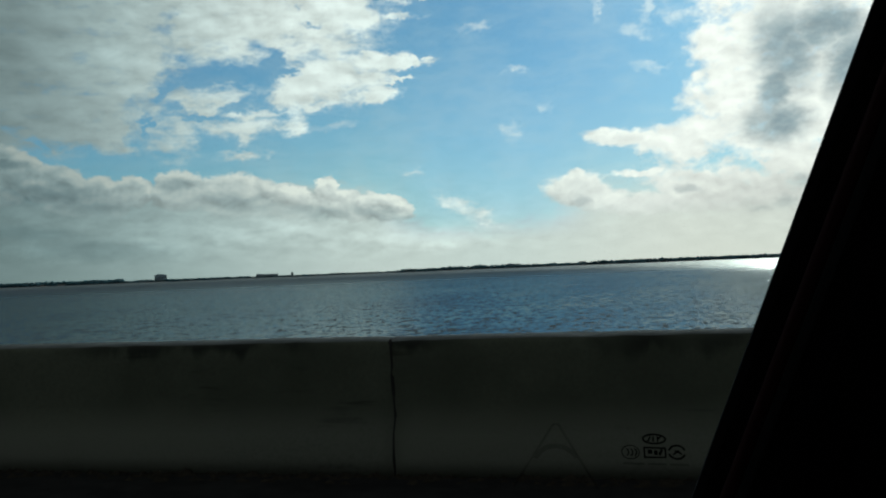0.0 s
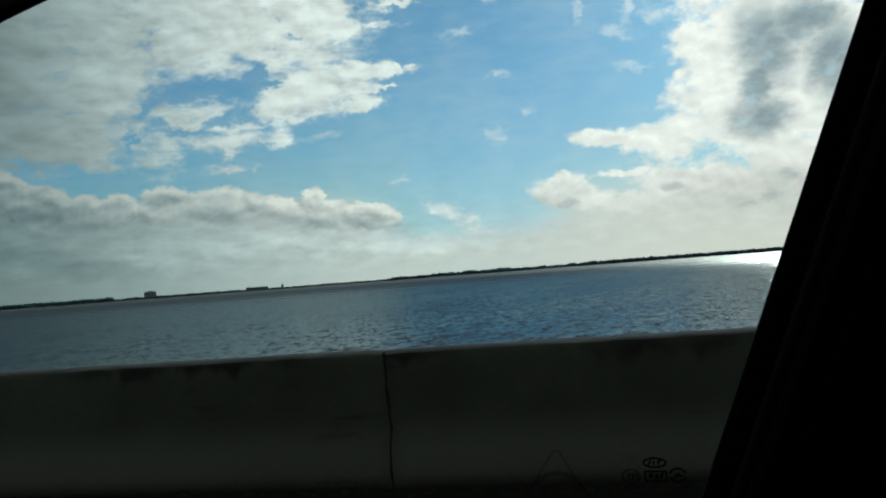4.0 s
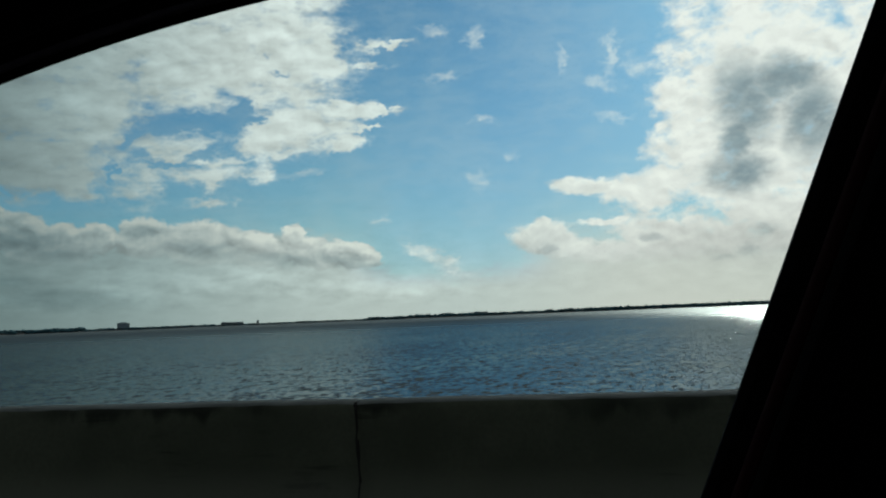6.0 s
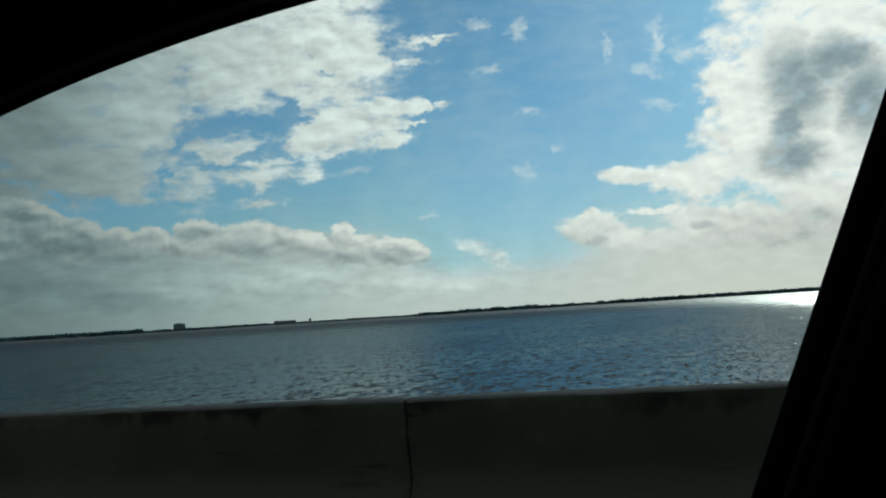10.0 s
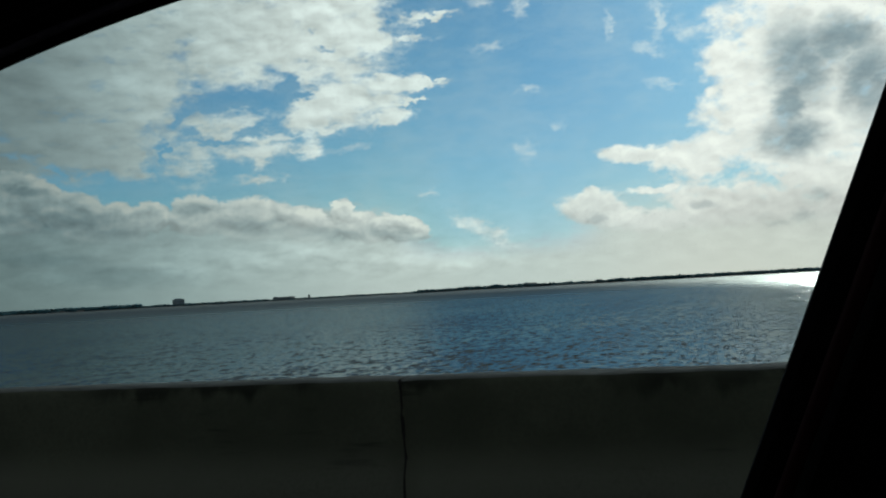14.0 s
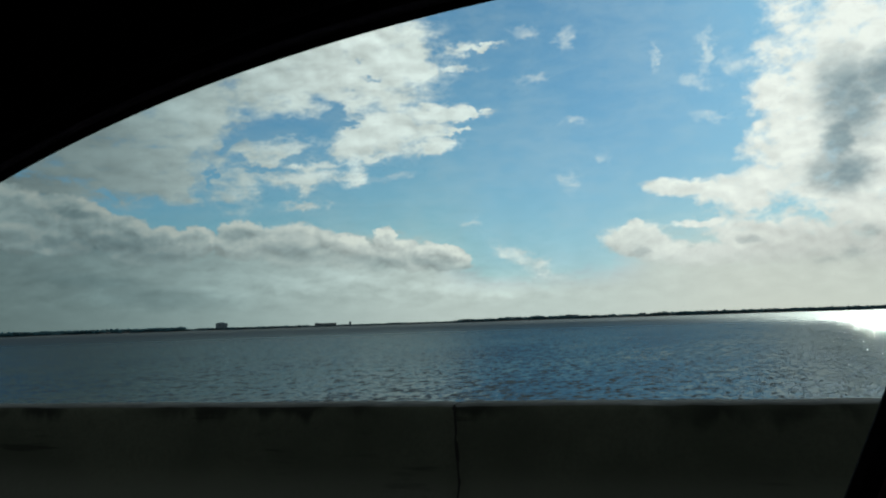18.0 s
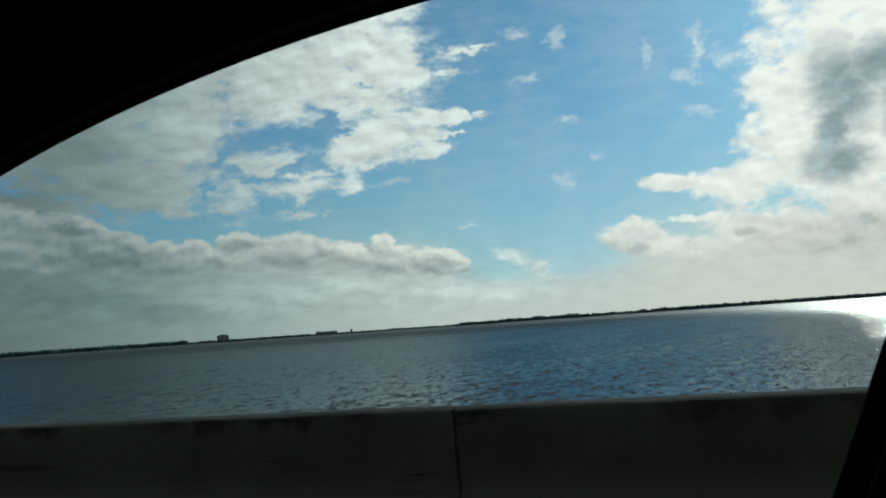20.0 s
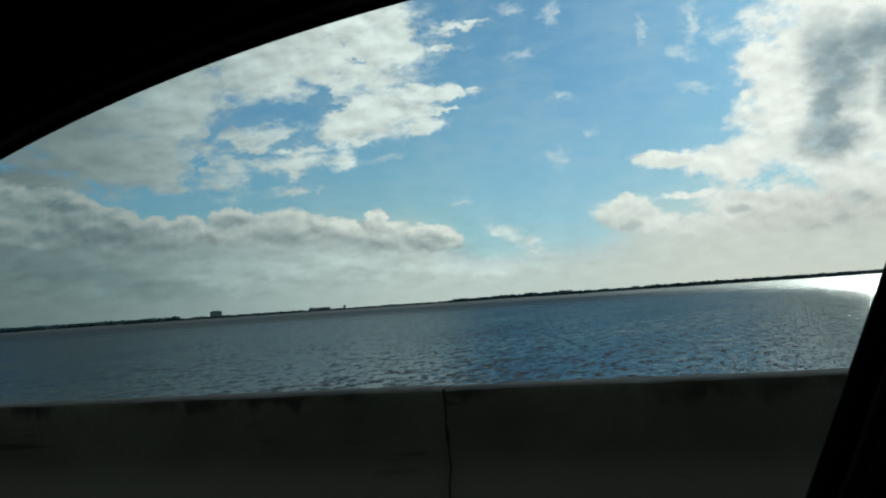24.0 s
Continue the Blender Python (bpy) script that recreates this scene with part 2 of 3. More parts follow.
    heap_light = n.math("ADD", n.math("ADD", n.ramp(az, -46, -20, 0.27, 0.60), n.ramp(az, -16, -3, 0.0, 0.20)), n.math("MULTIPLY", glare, 0.20))
    heap_light = n.math("MULTIPLY", heap_light, n.math("ADD", 1.0, n.math("ADD", relief, centred(folds, n.ramp(az, -14, -4, 0.24, 0.14)))))
    heap_light = n.math("MULTIPLY", n.math("MINIMUM", heap_light, 0.97), n.math("SUBTRACT", 1.0, n.math("MULTIPLY", n.ramp(az, -8, 3, 0.06, 0.30), n.ramp(el, 7.0, 3.0))))
    foot = n.math("MULTIPLY", puffs(foot_rows, heap, 0.75), n.ramp(billow, 0.25, 0.6, 0.45, 0.70))
    core = n.math("MULTIPLY", n.math("MULTIPLY", puffs(core_rows, heap, 0.65), n.ramp(el, 5.5, 7.0, 0.45, 1.0)), n.ramp(n.math("ADD", n.math("MULTIPLY", billow, 0.6), n.math("MULTIPLY", forms, 0.4)), 0.34, 0.56, 0.72, 1.0))
    grey = n.mix(core, n.mix(foot, (1.0, 1.0, 1.0), (0.50, 0.58, 0.62)), (0.305, 0.385, 0.445))

    deck_colour = n.vec("SCALE", tint, scale=deck_light)
    heap_colour = n.vec("MULTIPLY", n.vec("SCALE", n.mix(n.math("MULTIPLY", n.math("MAXIMUM", relief, 0.0), 1.5), tint, (0.97, 1.0, 0.88)), scale=heap_light), grey)
    # a deep grey cover overhead and behind
    roof = n.vec("SCALE", (0.118, 0.130, 0.136), scale=n.math("MULTIPLY", n.ramp(billow, 0.2, 0.8, 0.5, 1.5), n.math("ADD", n.math("ADD", n.math("MULTIPLY", n.math("POWER", facing, 2.0), 0.6), n.math("MULTIPLY", n.math("POWER", facing, 60.0), 14.0)), 0.9)))

    air = n.add("ShaderNodeTexSky", sky_type="NISHITA")
    air.sun_disc = False
    air.sun_elevation, air.sun_rotation = radians(SUN_EL), radians(SUN_AZ)
    air.air_density, air.dust_density, air.ozone_density = 1.0, 0.5, 2.4
    clear = n.vec("MULTIPLY", air.outputs[0], AIR)
    clear = n.vec("MULTIPLY", clear, n.mix(n.ramp(az, -24, -6), (1.09, 1.09, 1.0), (0.96, 0.95, 0.98)))

    veil = n.ramp(n.math("ADD", n.math("MULTIPLY", n.noise(torn, 0.16, 5.0, 0.6), 0.6), n.math("MULTIPLY", strands, 0.4)), 0.40, 0.66, 0.02, 0.22)
    clear = n.mix(veil, clear, n.vec("SCALE", (0.80, 1.0, 1.02), scale=n.ramp(az, -40, 0, 0.42, 0.72)))

    # low haze with flat streaks of cloud in it
    streaks = n.noise(n.vec("ADD", long, n.vec("SCALE", heap, scale=0.2)), 1.2, 5.0, 0.55)
    top = n.math("ADD", n.ramp(az, -22, -18, 6.6, 4.6), n.ramp(az, -12, -7, 0.0, 2.6))
    haze = n.ramp(n.math("ADD", low, centred(streaks, 2.4)), top, n.math("MULTIPLY", top, n.ramp(az, -24, -18, 0.72, 0.36)))
    haze = n.math("MAXIMUM", haze, n.math("POWER", 2.718, n.math("MULTIPLY", low, -0.22)))
    side = n.math("ADD", n.ramp(az, -50, -16, 0.17, 0.60), n.ramp(az, -18, -2, 0.0, 0.05))
    side = n.math("MULTIPLY", side, n.math("ADD", 1.0, n.math("ADD", n.math("MULTIPLY", centred(streaks, n.ramp(az, -20, -6, 0.75, 0.4)), n.ramp(low, 0.2, 2.0, 0.2, 1.0)), n.math("MULTIPLY", puffs(glow_rows, torn, 0.8), 0.20))))
    mist = n.mix(n.ramp(az, -46, -18), (0.72, 1.0, 1.01), (0.88, 1.0, 0.95))
    mist = n.mix(n.ramp(az, -16, 0), mist, (0.965, 1.0, 0.91))
    mist = n.mix(n.math("MULTIPLY", n.math("MULTIPLY", n.ramp(az, -22, -17), n.ramp(az, -7, -12)), n.ramp(low, 1.5, 4.0)), mist, (0.76, 0.95, 1.14))
    hazy = n.vec("MULTIPLY", n.vec("SCALE", mist, scale=side), n.mix(n.math("MULTIPLY", foot, 0.6), (1.0, 1.0, 1.0), (0.55, 0.62, 0.66)))
    body = n.mix(n.math("MULTIPLY", haze, 0.95), clear, hazy)
    body = n.mix(specks, body, n.vec("SCALE", (0.90, 1.0, 0.98), scale=n.math("ADD", n.ramp(az, -30, -4, 0.62, 0.86), 0.0)))
    body = n.mix(deck_alpha, body, deck_colour)
    body = n.mix(heap_alpha, body, heap_colour)
    body = n.mix(chance, body, roof)
    bg = n.add("ShaderNodeBackground")
    n.put(bg.inputs[0], body)
    bg.inputs[1].default_value = 1.0
    out = n.add("ShaderNodeOutputWorld")
    n.put(out.inputs[0], bg.outputs[0])


def sun_way():
    a, e = radians(SUN_AZ), radians(SUN_EL)
    return Vector((math.sin(a) * math.cos(e), math.cos(a) * math.cos(e), math.sin(e)))


AIR = (0.0218, 0.0470, 0.0605)
build_sky()
lamp = bpy.data.lights.new("sun", "SUN")
lamp.energy, lamp.angle, lamp.color = 2.0, radians(2.5), (1.0, 0.94, 0.82)
sun = new("sun", lamp)
sun.matrix_world = look(sun_way() * 50, (0, 0, 0))


# ---- materials ----
def material(name, colour=(0.5, 0.5, 0.5), rough=0.6, metal=0.0, spec=0.5):
    """A principled material; returns it with its wrapper, shader and output for more nodes."""
    m = bpy.data.materials.new(name)
    m.use_nodes = True
    n = Nodes(m.node_tree)
    b = n.add("ShaderNodeBsdfPrincipled")
    b.inputs["Base Color"].default_value = (*colour, 1)
    b.inputs["Roughness"].default_value = rough
    b.inputs["Metallic"].default_value = metal
    b.inputs["Specular IOR Level"].default_value = spec
    out = n.add("ShaderNodeOutputMaterial")
    n.put(out.inputs[0], b.outputs[0])
    return m, n, b, out


def speckled(name, dark, light, scale, rough=0.7, bump=0.2, dist=0.01, spec=0.5):
    """Two tones mixed by noise at two scales, with fine relief."""
    m, n, b, out = material(name, dark, rough, spec=spec)
    at = n.add("ShaderNodeTexCoord").outputs["Object"]
    big, fine = n.noise(at, scale, 4.0), n.noise(at, scale * 9, 5.0, 0.65)
    both = n.math("ADD", n.math("MULTIPLY", big, 0.6), n.math("MULTIPLY", fine, 0.4))
    n.put(b.inputs["Base Color"], n.mix(n.ramp(both, 0.3, 0.7), dark, light))
    n.put(b.inputs["Roughness"], n.ramp(fine, 0.2, 0.8, rough - 0.12, rough + 0.1))
    relief = n.add("ShaderNodeBump")
    relief.inputs["Strength"].default_value, relief.inputs["Distance"].default_value = bump, dist
    n.put(relief.inputs["Height"], fine)
    n.put(b.inputs["Normal"], relief.outputs[0])
    return m


def concrete():
    """Old cast concrete: blotches, long rubbed streaks and mildew under the top edge."""
    m, n, b, out = material("weathered_concrete", rough=0.9, spec=0.25)
    at = n.add("ShaderNodeTexCoord").outputs["Object"]
    where = n.add("ShaderNodeSeparateXYZ")
    n.put(where.inputs[0], at)
    pos = n.add("ShaderNodeObjectInfo")
    shift = n.vec("SCALE", (7.3, 3.1, 5.7), scale=pos.outputs["Random"])
    at = n.vec("ADD", at, shift)
    big, fine = n.noise(at, 1.3, 5.0), n.noise(at, 40.0, 6.0, 0.7)
    base = n.mix(n.ramp(big, 0.3, 0.7), (0.079, 0.090, 0.061), (0.122, 0.135, 0.094))
    base = n.mix(n.math("MULTIPLY", n.ramp(fine, 0.35, 0.7), 0.35), base, (0.065, 0.06, 0.05))
    streak = n.noise(n.vec("MULTIPLY", at, (1.5, 1.5, 19.0)), 1.0, 3.0, 0.55)
    patch = n.noise(at, 0.9, 2.0)
    mark = n.math("MULTIPLY", n.ramp(streak, 0.56, 0.68), n.ramp(patch, 0.50, 0.57))
    base = n.mix(n.math("MULTIPLY", mark, 0.55), base, (0.016, 0.016, 0.013))
    run = n.noise(n.vec("MULTIPLY", at, (5.0, 5.0, 0.6)), 1.0, 4.0)
    edge = n.math("ADD", where.outputs[2], n.math("MULTIPLY", n.math("SUBTRACT", run, 0.5), 0.35))
    mildew = n.math("MULTIPLY", n.ramp(edge, 0.60, 0.69), n.ramp(patch, 0.42, 0.58))
    base = n.mix(n.math("MULTIPLY", mildew, 0.95), base, (0.026, 0.03, 0.022))
    # the toe is painted paler, as sky light falls on its slope
    toe_light = n.math("MULTIPLY", n.ramp(n.math("ADD", where.outputs[2], n.math("MULTIPLY", n.math("SUBTRACT", big, 0.5), 0.25)), 0.40, 0.02), n.ramp(fine, 0.3, 0.6, 0.30, 0.55))
    base = n.mix(toe_light, base, (0.21, 0.215, 0.175))
    n.put(b.inputs["Base Color"], base)
    relief = n.add("ShaderNodeBump")
    relief.inputs["Strength"].default_value, relief.inputs["Distance"].default_value = 0.35, 0.006
    n.put(relief.inputs["Height"], n.math("ADD", fine, n.math("MULTIPLY", big, 0.6)))
    n.put(b.inputs["Normal"], relief.outputs[0])
    return m


def sea():
    """Choppy bay water: resolved ripples near by, unresolved chop as gloss width far off."""
    m, n, b, out = material("bay_water")
    deep, gloss, both = n.add("ShaderNodeBsdfDiffuse"), n.add("ShaderNodeBsdfGlossy"), n.add("ShaderNodeMixShader")
    at = n.add("ShaderNodeTexCoord").outputs["Object"]
    far = n.vec("LENGTH", at)
    murk = n.noise(at, 0.012, 4.0)
    n.put(deep.inputs["Color"], n.mix(n.ramp(murk, 0.35, 0.65), (0.008, 0.022, 0.029), (0.013, 0.030, 0.034)))
    gloss.inputs["Color"].default_value = (0.222, 0.264, 0.275, 1)
    n.put(gloss.inputs["Roughness"], n.ramp(far, 100, 900, 0.07, 0.50))
    glint = n.add("ShaderNodeFresnel")
    glint.inputs["IOR"].default_value = 1.25
    # at this low angle the near faces of the wavelets are what one sees: each leans more or less towards the road
    chop = n.vec("SUBTRACT", n.noise(n.vec("MULTIPLY", at, (0.9, 0.5, 1.0)), 2.4, 3.0, 0.55, colour=True), (0.5, 0.5, 0.5))
    wave = n.noise(n.vec("MULTIPLY", at, (0.62, 0.26, 1.0)), 3.4, 2.0, 0.5, 0.4)
    long = n.noise(n.vec("MULTIPLY", at, (0.50, 0.18, 1.0)), 1.5, 3.0, 0.55, 0.4)
    gust = n.noise(n.vec("MULTIPLY", at, (0.5, 0.13, 1.0)), 0.10, 4.0, 0.65)
    both_waves = n.math("ADD", wave, n.math("MULTIPLY", n.math("SUBTRACT", long, 0.5), 0.9))
    face = n.math("ADD", n.math("MULTIPLY", n.ramp(both_waves, 0.38, 0.60), 0.16), n.math("MULTIPLY", n.ramp(both_waves, 0.57, 0.72), 0.42))
    face = n.math("ADD", face, n.math("MULTIPLY", n.ramp(gust, 0.35, 0.65), 0.10))
    lean = n.add("ShaderNodeCombineXYZ")
    n.put(lean.inputs[1], n.math("MULTIPLY", face, -1.0))
    slope = n.vec("ADD", n.vec("MULTIPLY", chop, (0.7, 0.16, 0)), lean.outputs[0])
    up = n.add("ShaderNodeNewGeometry").outputs["Normal"]
    tilt = n.vec("NORMALIZE", n.vec("ADD", up, slope))
    for socket in (deep.inputs["Normal"], gloss.inputs["Normal"], glint.inputs["Normal"]):
        n.put(socket, tilt)
    n.put(both.inputs[0], glint.outputs[0])
    n.put(both.inputs[1], deep.outputs[0])
    n.put(both.inputs[2], gloss.outputs[0])
    n.put(out.inputs[0], both.outputs[0])
    n.tree.nodes.remove(b)
    return m


def pane_glass():
    m = bpy.data.materials.new("car_glass")
    m.use_nodes = True
    n = Nodes(m.node_tree)
    clear, gloss, both = n.add("ShaderNodeBsdfTransparent"), n.add("ShaderNodeBsdfGlossy"), n.add("ShaderNodeMixShader")
    clear.inputs[0].default_value = (0.93, 0.97, 0.96, 1)
    gloss.inputs["Roughness"].default_value = 0.02
    edge = n.add("ShaderNodeFresnel")
    edge.inputs[0].default_value = 1.15
    n.put(both.inputs[0], edge.outputs[0])
    n.put(both.inputs[1], clear.outputs[0])
    n.put(both.inputs[2], gloss.outputs[0])
    out = n.add("ShaderNodeOutputMaterial")
    n.put(out.inputs[0], both.outputs[0])
    return m


CONCRETE = concrete()
WATER = sea()
GLASS = pane_glass()
# Paler concrete for the barrier top: the sky's light is in its colour.
SKYLIT_CONCRETE = speckled("skylit_concrete", (0.125, 0.142, 0.135), (0.21, 0.23, 0.215), 5.0, 0.9, 0.4, 0.004, 0.2)
ASPHALT = speckled("asphalt", (0.013, 0.013, 0.013), (0.028, 0.028, 0.026), 6.0, 0.95, 0.5, 0.006, 0.05)
JOINT = speckled("joint_filler", (0.012, 0.012, 0.010), (0.02, 0.02, 0.017), 9.0, 0.9, 0.3, 0.004)
LITTER = speckled("road_grit", (0.02, 0.018, 0.014), (0.05, 0.042, 0.03), 20.0, 0.95, 0.4, 0.01, 0.05)
TRIM = speckled("grained_black_trim", (0.010, 0.010, 0.011), (0.016, 0.015, 0.017), 60.0, 0.92, 0.25, 0.001, 0.06)
LINER = speckled("dark_fabric_liner", (0.012, 0.011, 0.012), (0.02, 0.018, 0.02), 80.0, 0.95, 0.3, 0.001, 0.1)
# Lightened purple-grey: the dim highlight along the window rail is in this colour.
SHEEN_RUBBER = speckled("sheen_rubber", (0.20, 0.165, 0.215), (0.28, 0.24, 0.30), 70.0, 0.5, 0.15, 0.001, 0.4)
# The dim red reflection on the pillar edge is painted into this rubber.
RED_SHEEN = speckled("red_sheen_rubber", (0.045, 0.008, 0.012), (0.06, 0.012, 0.016), 70.0, 0.6, 0.15, 0.001, 0.3)
MARKING = speckled("etched_print", (0.004, 0.004, 0.005), (0.008, 0.008, 0.008), 40.0, 0.8, 0.1, 0.001, 0.1)
FAINT = speckled("faint_green_strokes", (0.012, 0.018, 0.012), (0.02, 0.03, 0.02), 40.0, 0.8, 0.1, 0.001, 0.1)
FAINT.node_tree.nodes["Principled BSDF"].inputs["Alpha"].default_value = 0.3
# The blue haze of distance is put into the far soil and foliage colours.
HAZED_LAND = speckled("hazed_shore_soil", (0.035, 0.055, 0.058), (0.06, 0.08, 0.08), 0.02, 0.95, 0.1)
HAZED_FOLIAGE = speckled("hazed_far_foliage", (0.055, 0.115, 0.125), (0.075, 0.14, 0.145), 0.05, 0.95, 0.1)
leaf = HAZED_FOLIAGE.node_tree
leaf_n = leaf.nodes.new("ShaderNodeBsdfTranslucent"), leaf.nodes.new("ShaderNodeMixShader")
# bright blue translucence lifts the trees as haze would
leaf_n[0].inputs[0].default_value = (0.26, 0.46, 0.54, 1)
leaf_n[1].inputs[0].default_value = 0.7
leaf.links.new(leaf.nodes["Principled BSDF"].outputs[0], leaf_n[1].inputs[1])
leaf.links.new(leaf_n[0].outputs[0], leaf_n[1].inputs[2])
leaf.links.new(leaf_n[1].outputs[0], leaf.nodes["Material Output"].inputs[0])
# The blue cast of these two far walls is haze painted into them.
HAZED_PALE_WALL = speckled("hazed_pale_render", (0.56, 0.72, 0.80), (0.64, 0.79, 0.86), 0.08, 0.9, 0.1)
HAZED_GREY_WALL = speckled("hazed_grey_render", (0.50, 0.70, 0.80), (0.56, 0.76, 0.86), 0.08, 0.9, 0.1)
WHITE_WALL = speckled("white_render", (0.6, 0.62, 0.6), (0.75, 0.76, 0.74), 0.1, 0.8, 0.1)
ROOFING = speckled("grey_roofing", (0.09, 0.09, 0.09), (0.14, 0.14, 0.13), 0.1, 0.9, 0.1)
DARK_PANE = speckled("dark_panes", (0.03, 0.035, 0.04), (0.05, 0.055, 0.06), 0.3, 0.3, 0.05)


# ---- mesh helpers ----
def mesh_of(name, verts, faces, mat, smooth=False):
    me = bpy.data.meshes.new(name)
    me.from_pydata([tuple(v) for v in verts], [], [tuple(f) for f in faces])
    me.materials.append(mat)
    if smooth:
        me.polygons.foreach_set("use_smooth", [True] * len(me.polygons))
    me.update()
    return me


def part(name, bm, mat, parent, label="", keep=False):
    """Links a bmesh as one mesh object under a thing or part."""
    me = bpy.data.meshes.new(name)
    if not keep:
        bmesh.ops.recalc_face_normals(bm, faces=bm.faces[:])
    bm.to_mesh(me)
    bm.free()
    me.materials.append(mat)
    ob = new(name, me)
    ob.parent = parent
    return tagged(ob, label)


def box(bm, lo, hi, bevel=0.0):
    made = bmesh.ops.create_cube(bm, size=1.0)["verts"]
    for v in made:
        v.co = Vector([lo[k] + (v.co[k] + 0.5) * (hi[k] - lo[k]) for k in range(3)])
    if bevel:
        edges = list({e for v in made for e in v.link_edges})
        bmesh.ops.bevel(bm, geom=edges, offset=bevel, segments=2, affect="EDGES")
    return bm


def sweep(rings, closed_ring=True, caps=True, smooth=True):
    """A bmesh skin over rings of equal length."""
    bm = bmesh.new()
    rows = [[bm.verts.new(p) for p in ring] for ring in rings]
    k = len(rows[0])
    for a, b in zip(rows, rows[1:]):
        for i in range(k if closed_ring else k - 1):
            j = (i + 1) % k
            bm.faces.new((a[i], a[j], b[j], b[i]))
    if caps and closed_ring:
        bm.faces.new(rows[0])
        bm.faces.new(rows[-1][::-1])
    for f in bm.faces:
        f.smooth = smooth
    return bm


def thing(name, label, category, group="", kind=""):
    return tagged(new(name), label, category, group, kind)


# ---- water, road and barrier ----
def build_water():
    """One sheet round the causeway, finely rippled where it is looked at."""
    rng = np.random.default_rng(4)
    az = np.radians(np.concatenate([np.linspace(-60, 20, 780), np.linspace(20, 300, 100)[1:-1]]))
    r = np.concatenate([[2, 12, 24, 32], 36 * np.exp(np.linspace(0, math.log(4600 / 36), 1000))])
    a, q = np.meshgrid(az, r, indexing="ij")
    x, y = q * np.sin(a), q * np.cos(a)
    z = np.zeros_like(x)
    step = r[-1] / r[-2] - 1
    for _ in range(60):
        length = 0.5 * (5 ** rng.random())
        turn = rng.normal(1.3, 0.6)                      # mostly across the view
        k = TAU / length
        fade = np.clip(1.4 - 3.2 * q * step / length, 0, 1)
        phase = k * (x * math.cos(turn) + y * math.sin(turn)) + rng.random() * TAU
        z += fade * 0.0018 * length ** 0.9 * (np.sin(phase) + 0.25 * np.sin(2 * phase + 0.6))
    z *= 0.55 + 0.6 * np.clip(0.5 + 0.5 * np.sin(x * 0.021 + 1.3 * np.sin(y * 0.013)), 0, 1)
    verts = np.stack([x, y, z + 0], -1).reshape(-1, 3)
    na, nr = a.shape
    i, j = np.meshgrid(np.arange(na), np.arange(nr - 1), indexing="ij")
    i2 = (i + 1) % na
    faces = np.stack([i * nr + j, i * nr + j + 1, i2 * nr + j + 1, i2 * nr + j], -1).reshape(-1, 4)
    me = bpy.data.meshes.new("water")
    me.vertices.add(len(verts))
    me.vertices.foreach_set("co", verts.ravel())
    me.loops.add(faces.size)
    me.loops.foreach_set("vertex_index", faces.ravel().astype(np.int32))
    me.polygons.add(len(faces))
    me.polygons.foreach_set("loop_start", np.arange(0, faces.size, 4, dtype=np.int32))
    me.polygons.foreach_set("use_smooth", np.ones(len(faces), dtype=bool))
    me.update()
    me.validate()
    me.materials.append(WATER)
    ob = new("water", me)
    ob.location.z = WATER_Z
    tagged(ob, "grey-blue choppy bay water with small wind ripples", "water", kind="structure")


ROAD = pose(0, 5.03, 0, 0, 0, 4.32)      # along the foot of the barrier; its x runs with the road


ROAD_Z = -0.07


def build_road():
    bm = bmesh.new()
    box(bm, (-260, -13.0, -0.9), (260, 0.5, ROAD_Z))
    ob = part("road", bm, ASPHALT, None)
    ob.matrix_world = ROAD
    tagged(ob, "dark worn asphalt causeway road and shoulder", "road", kind="structure")


def barrier_profile():
    """Foot, toe, slope and upright of a cast safety barrier, road side towards -y; the top edges are rounded."""
    return [(-0.20, ROAD_Z), (-0.20, 0.03), (-0.135, 0.16), (-0.07, 0.25), (-0.055, 0.335), (-0.042, 0.42), (-0.029, 0.505), (-0.017, 0.59), (-0.005, 0.673), (0.012, 0.701), (0.035, 0.713), (0.245, 0.713), (0.265, 0.701), (0.275, 0.673),
            (0.33, 0.25), (0.42, 0.03), (0.42, ROAD_Z)]


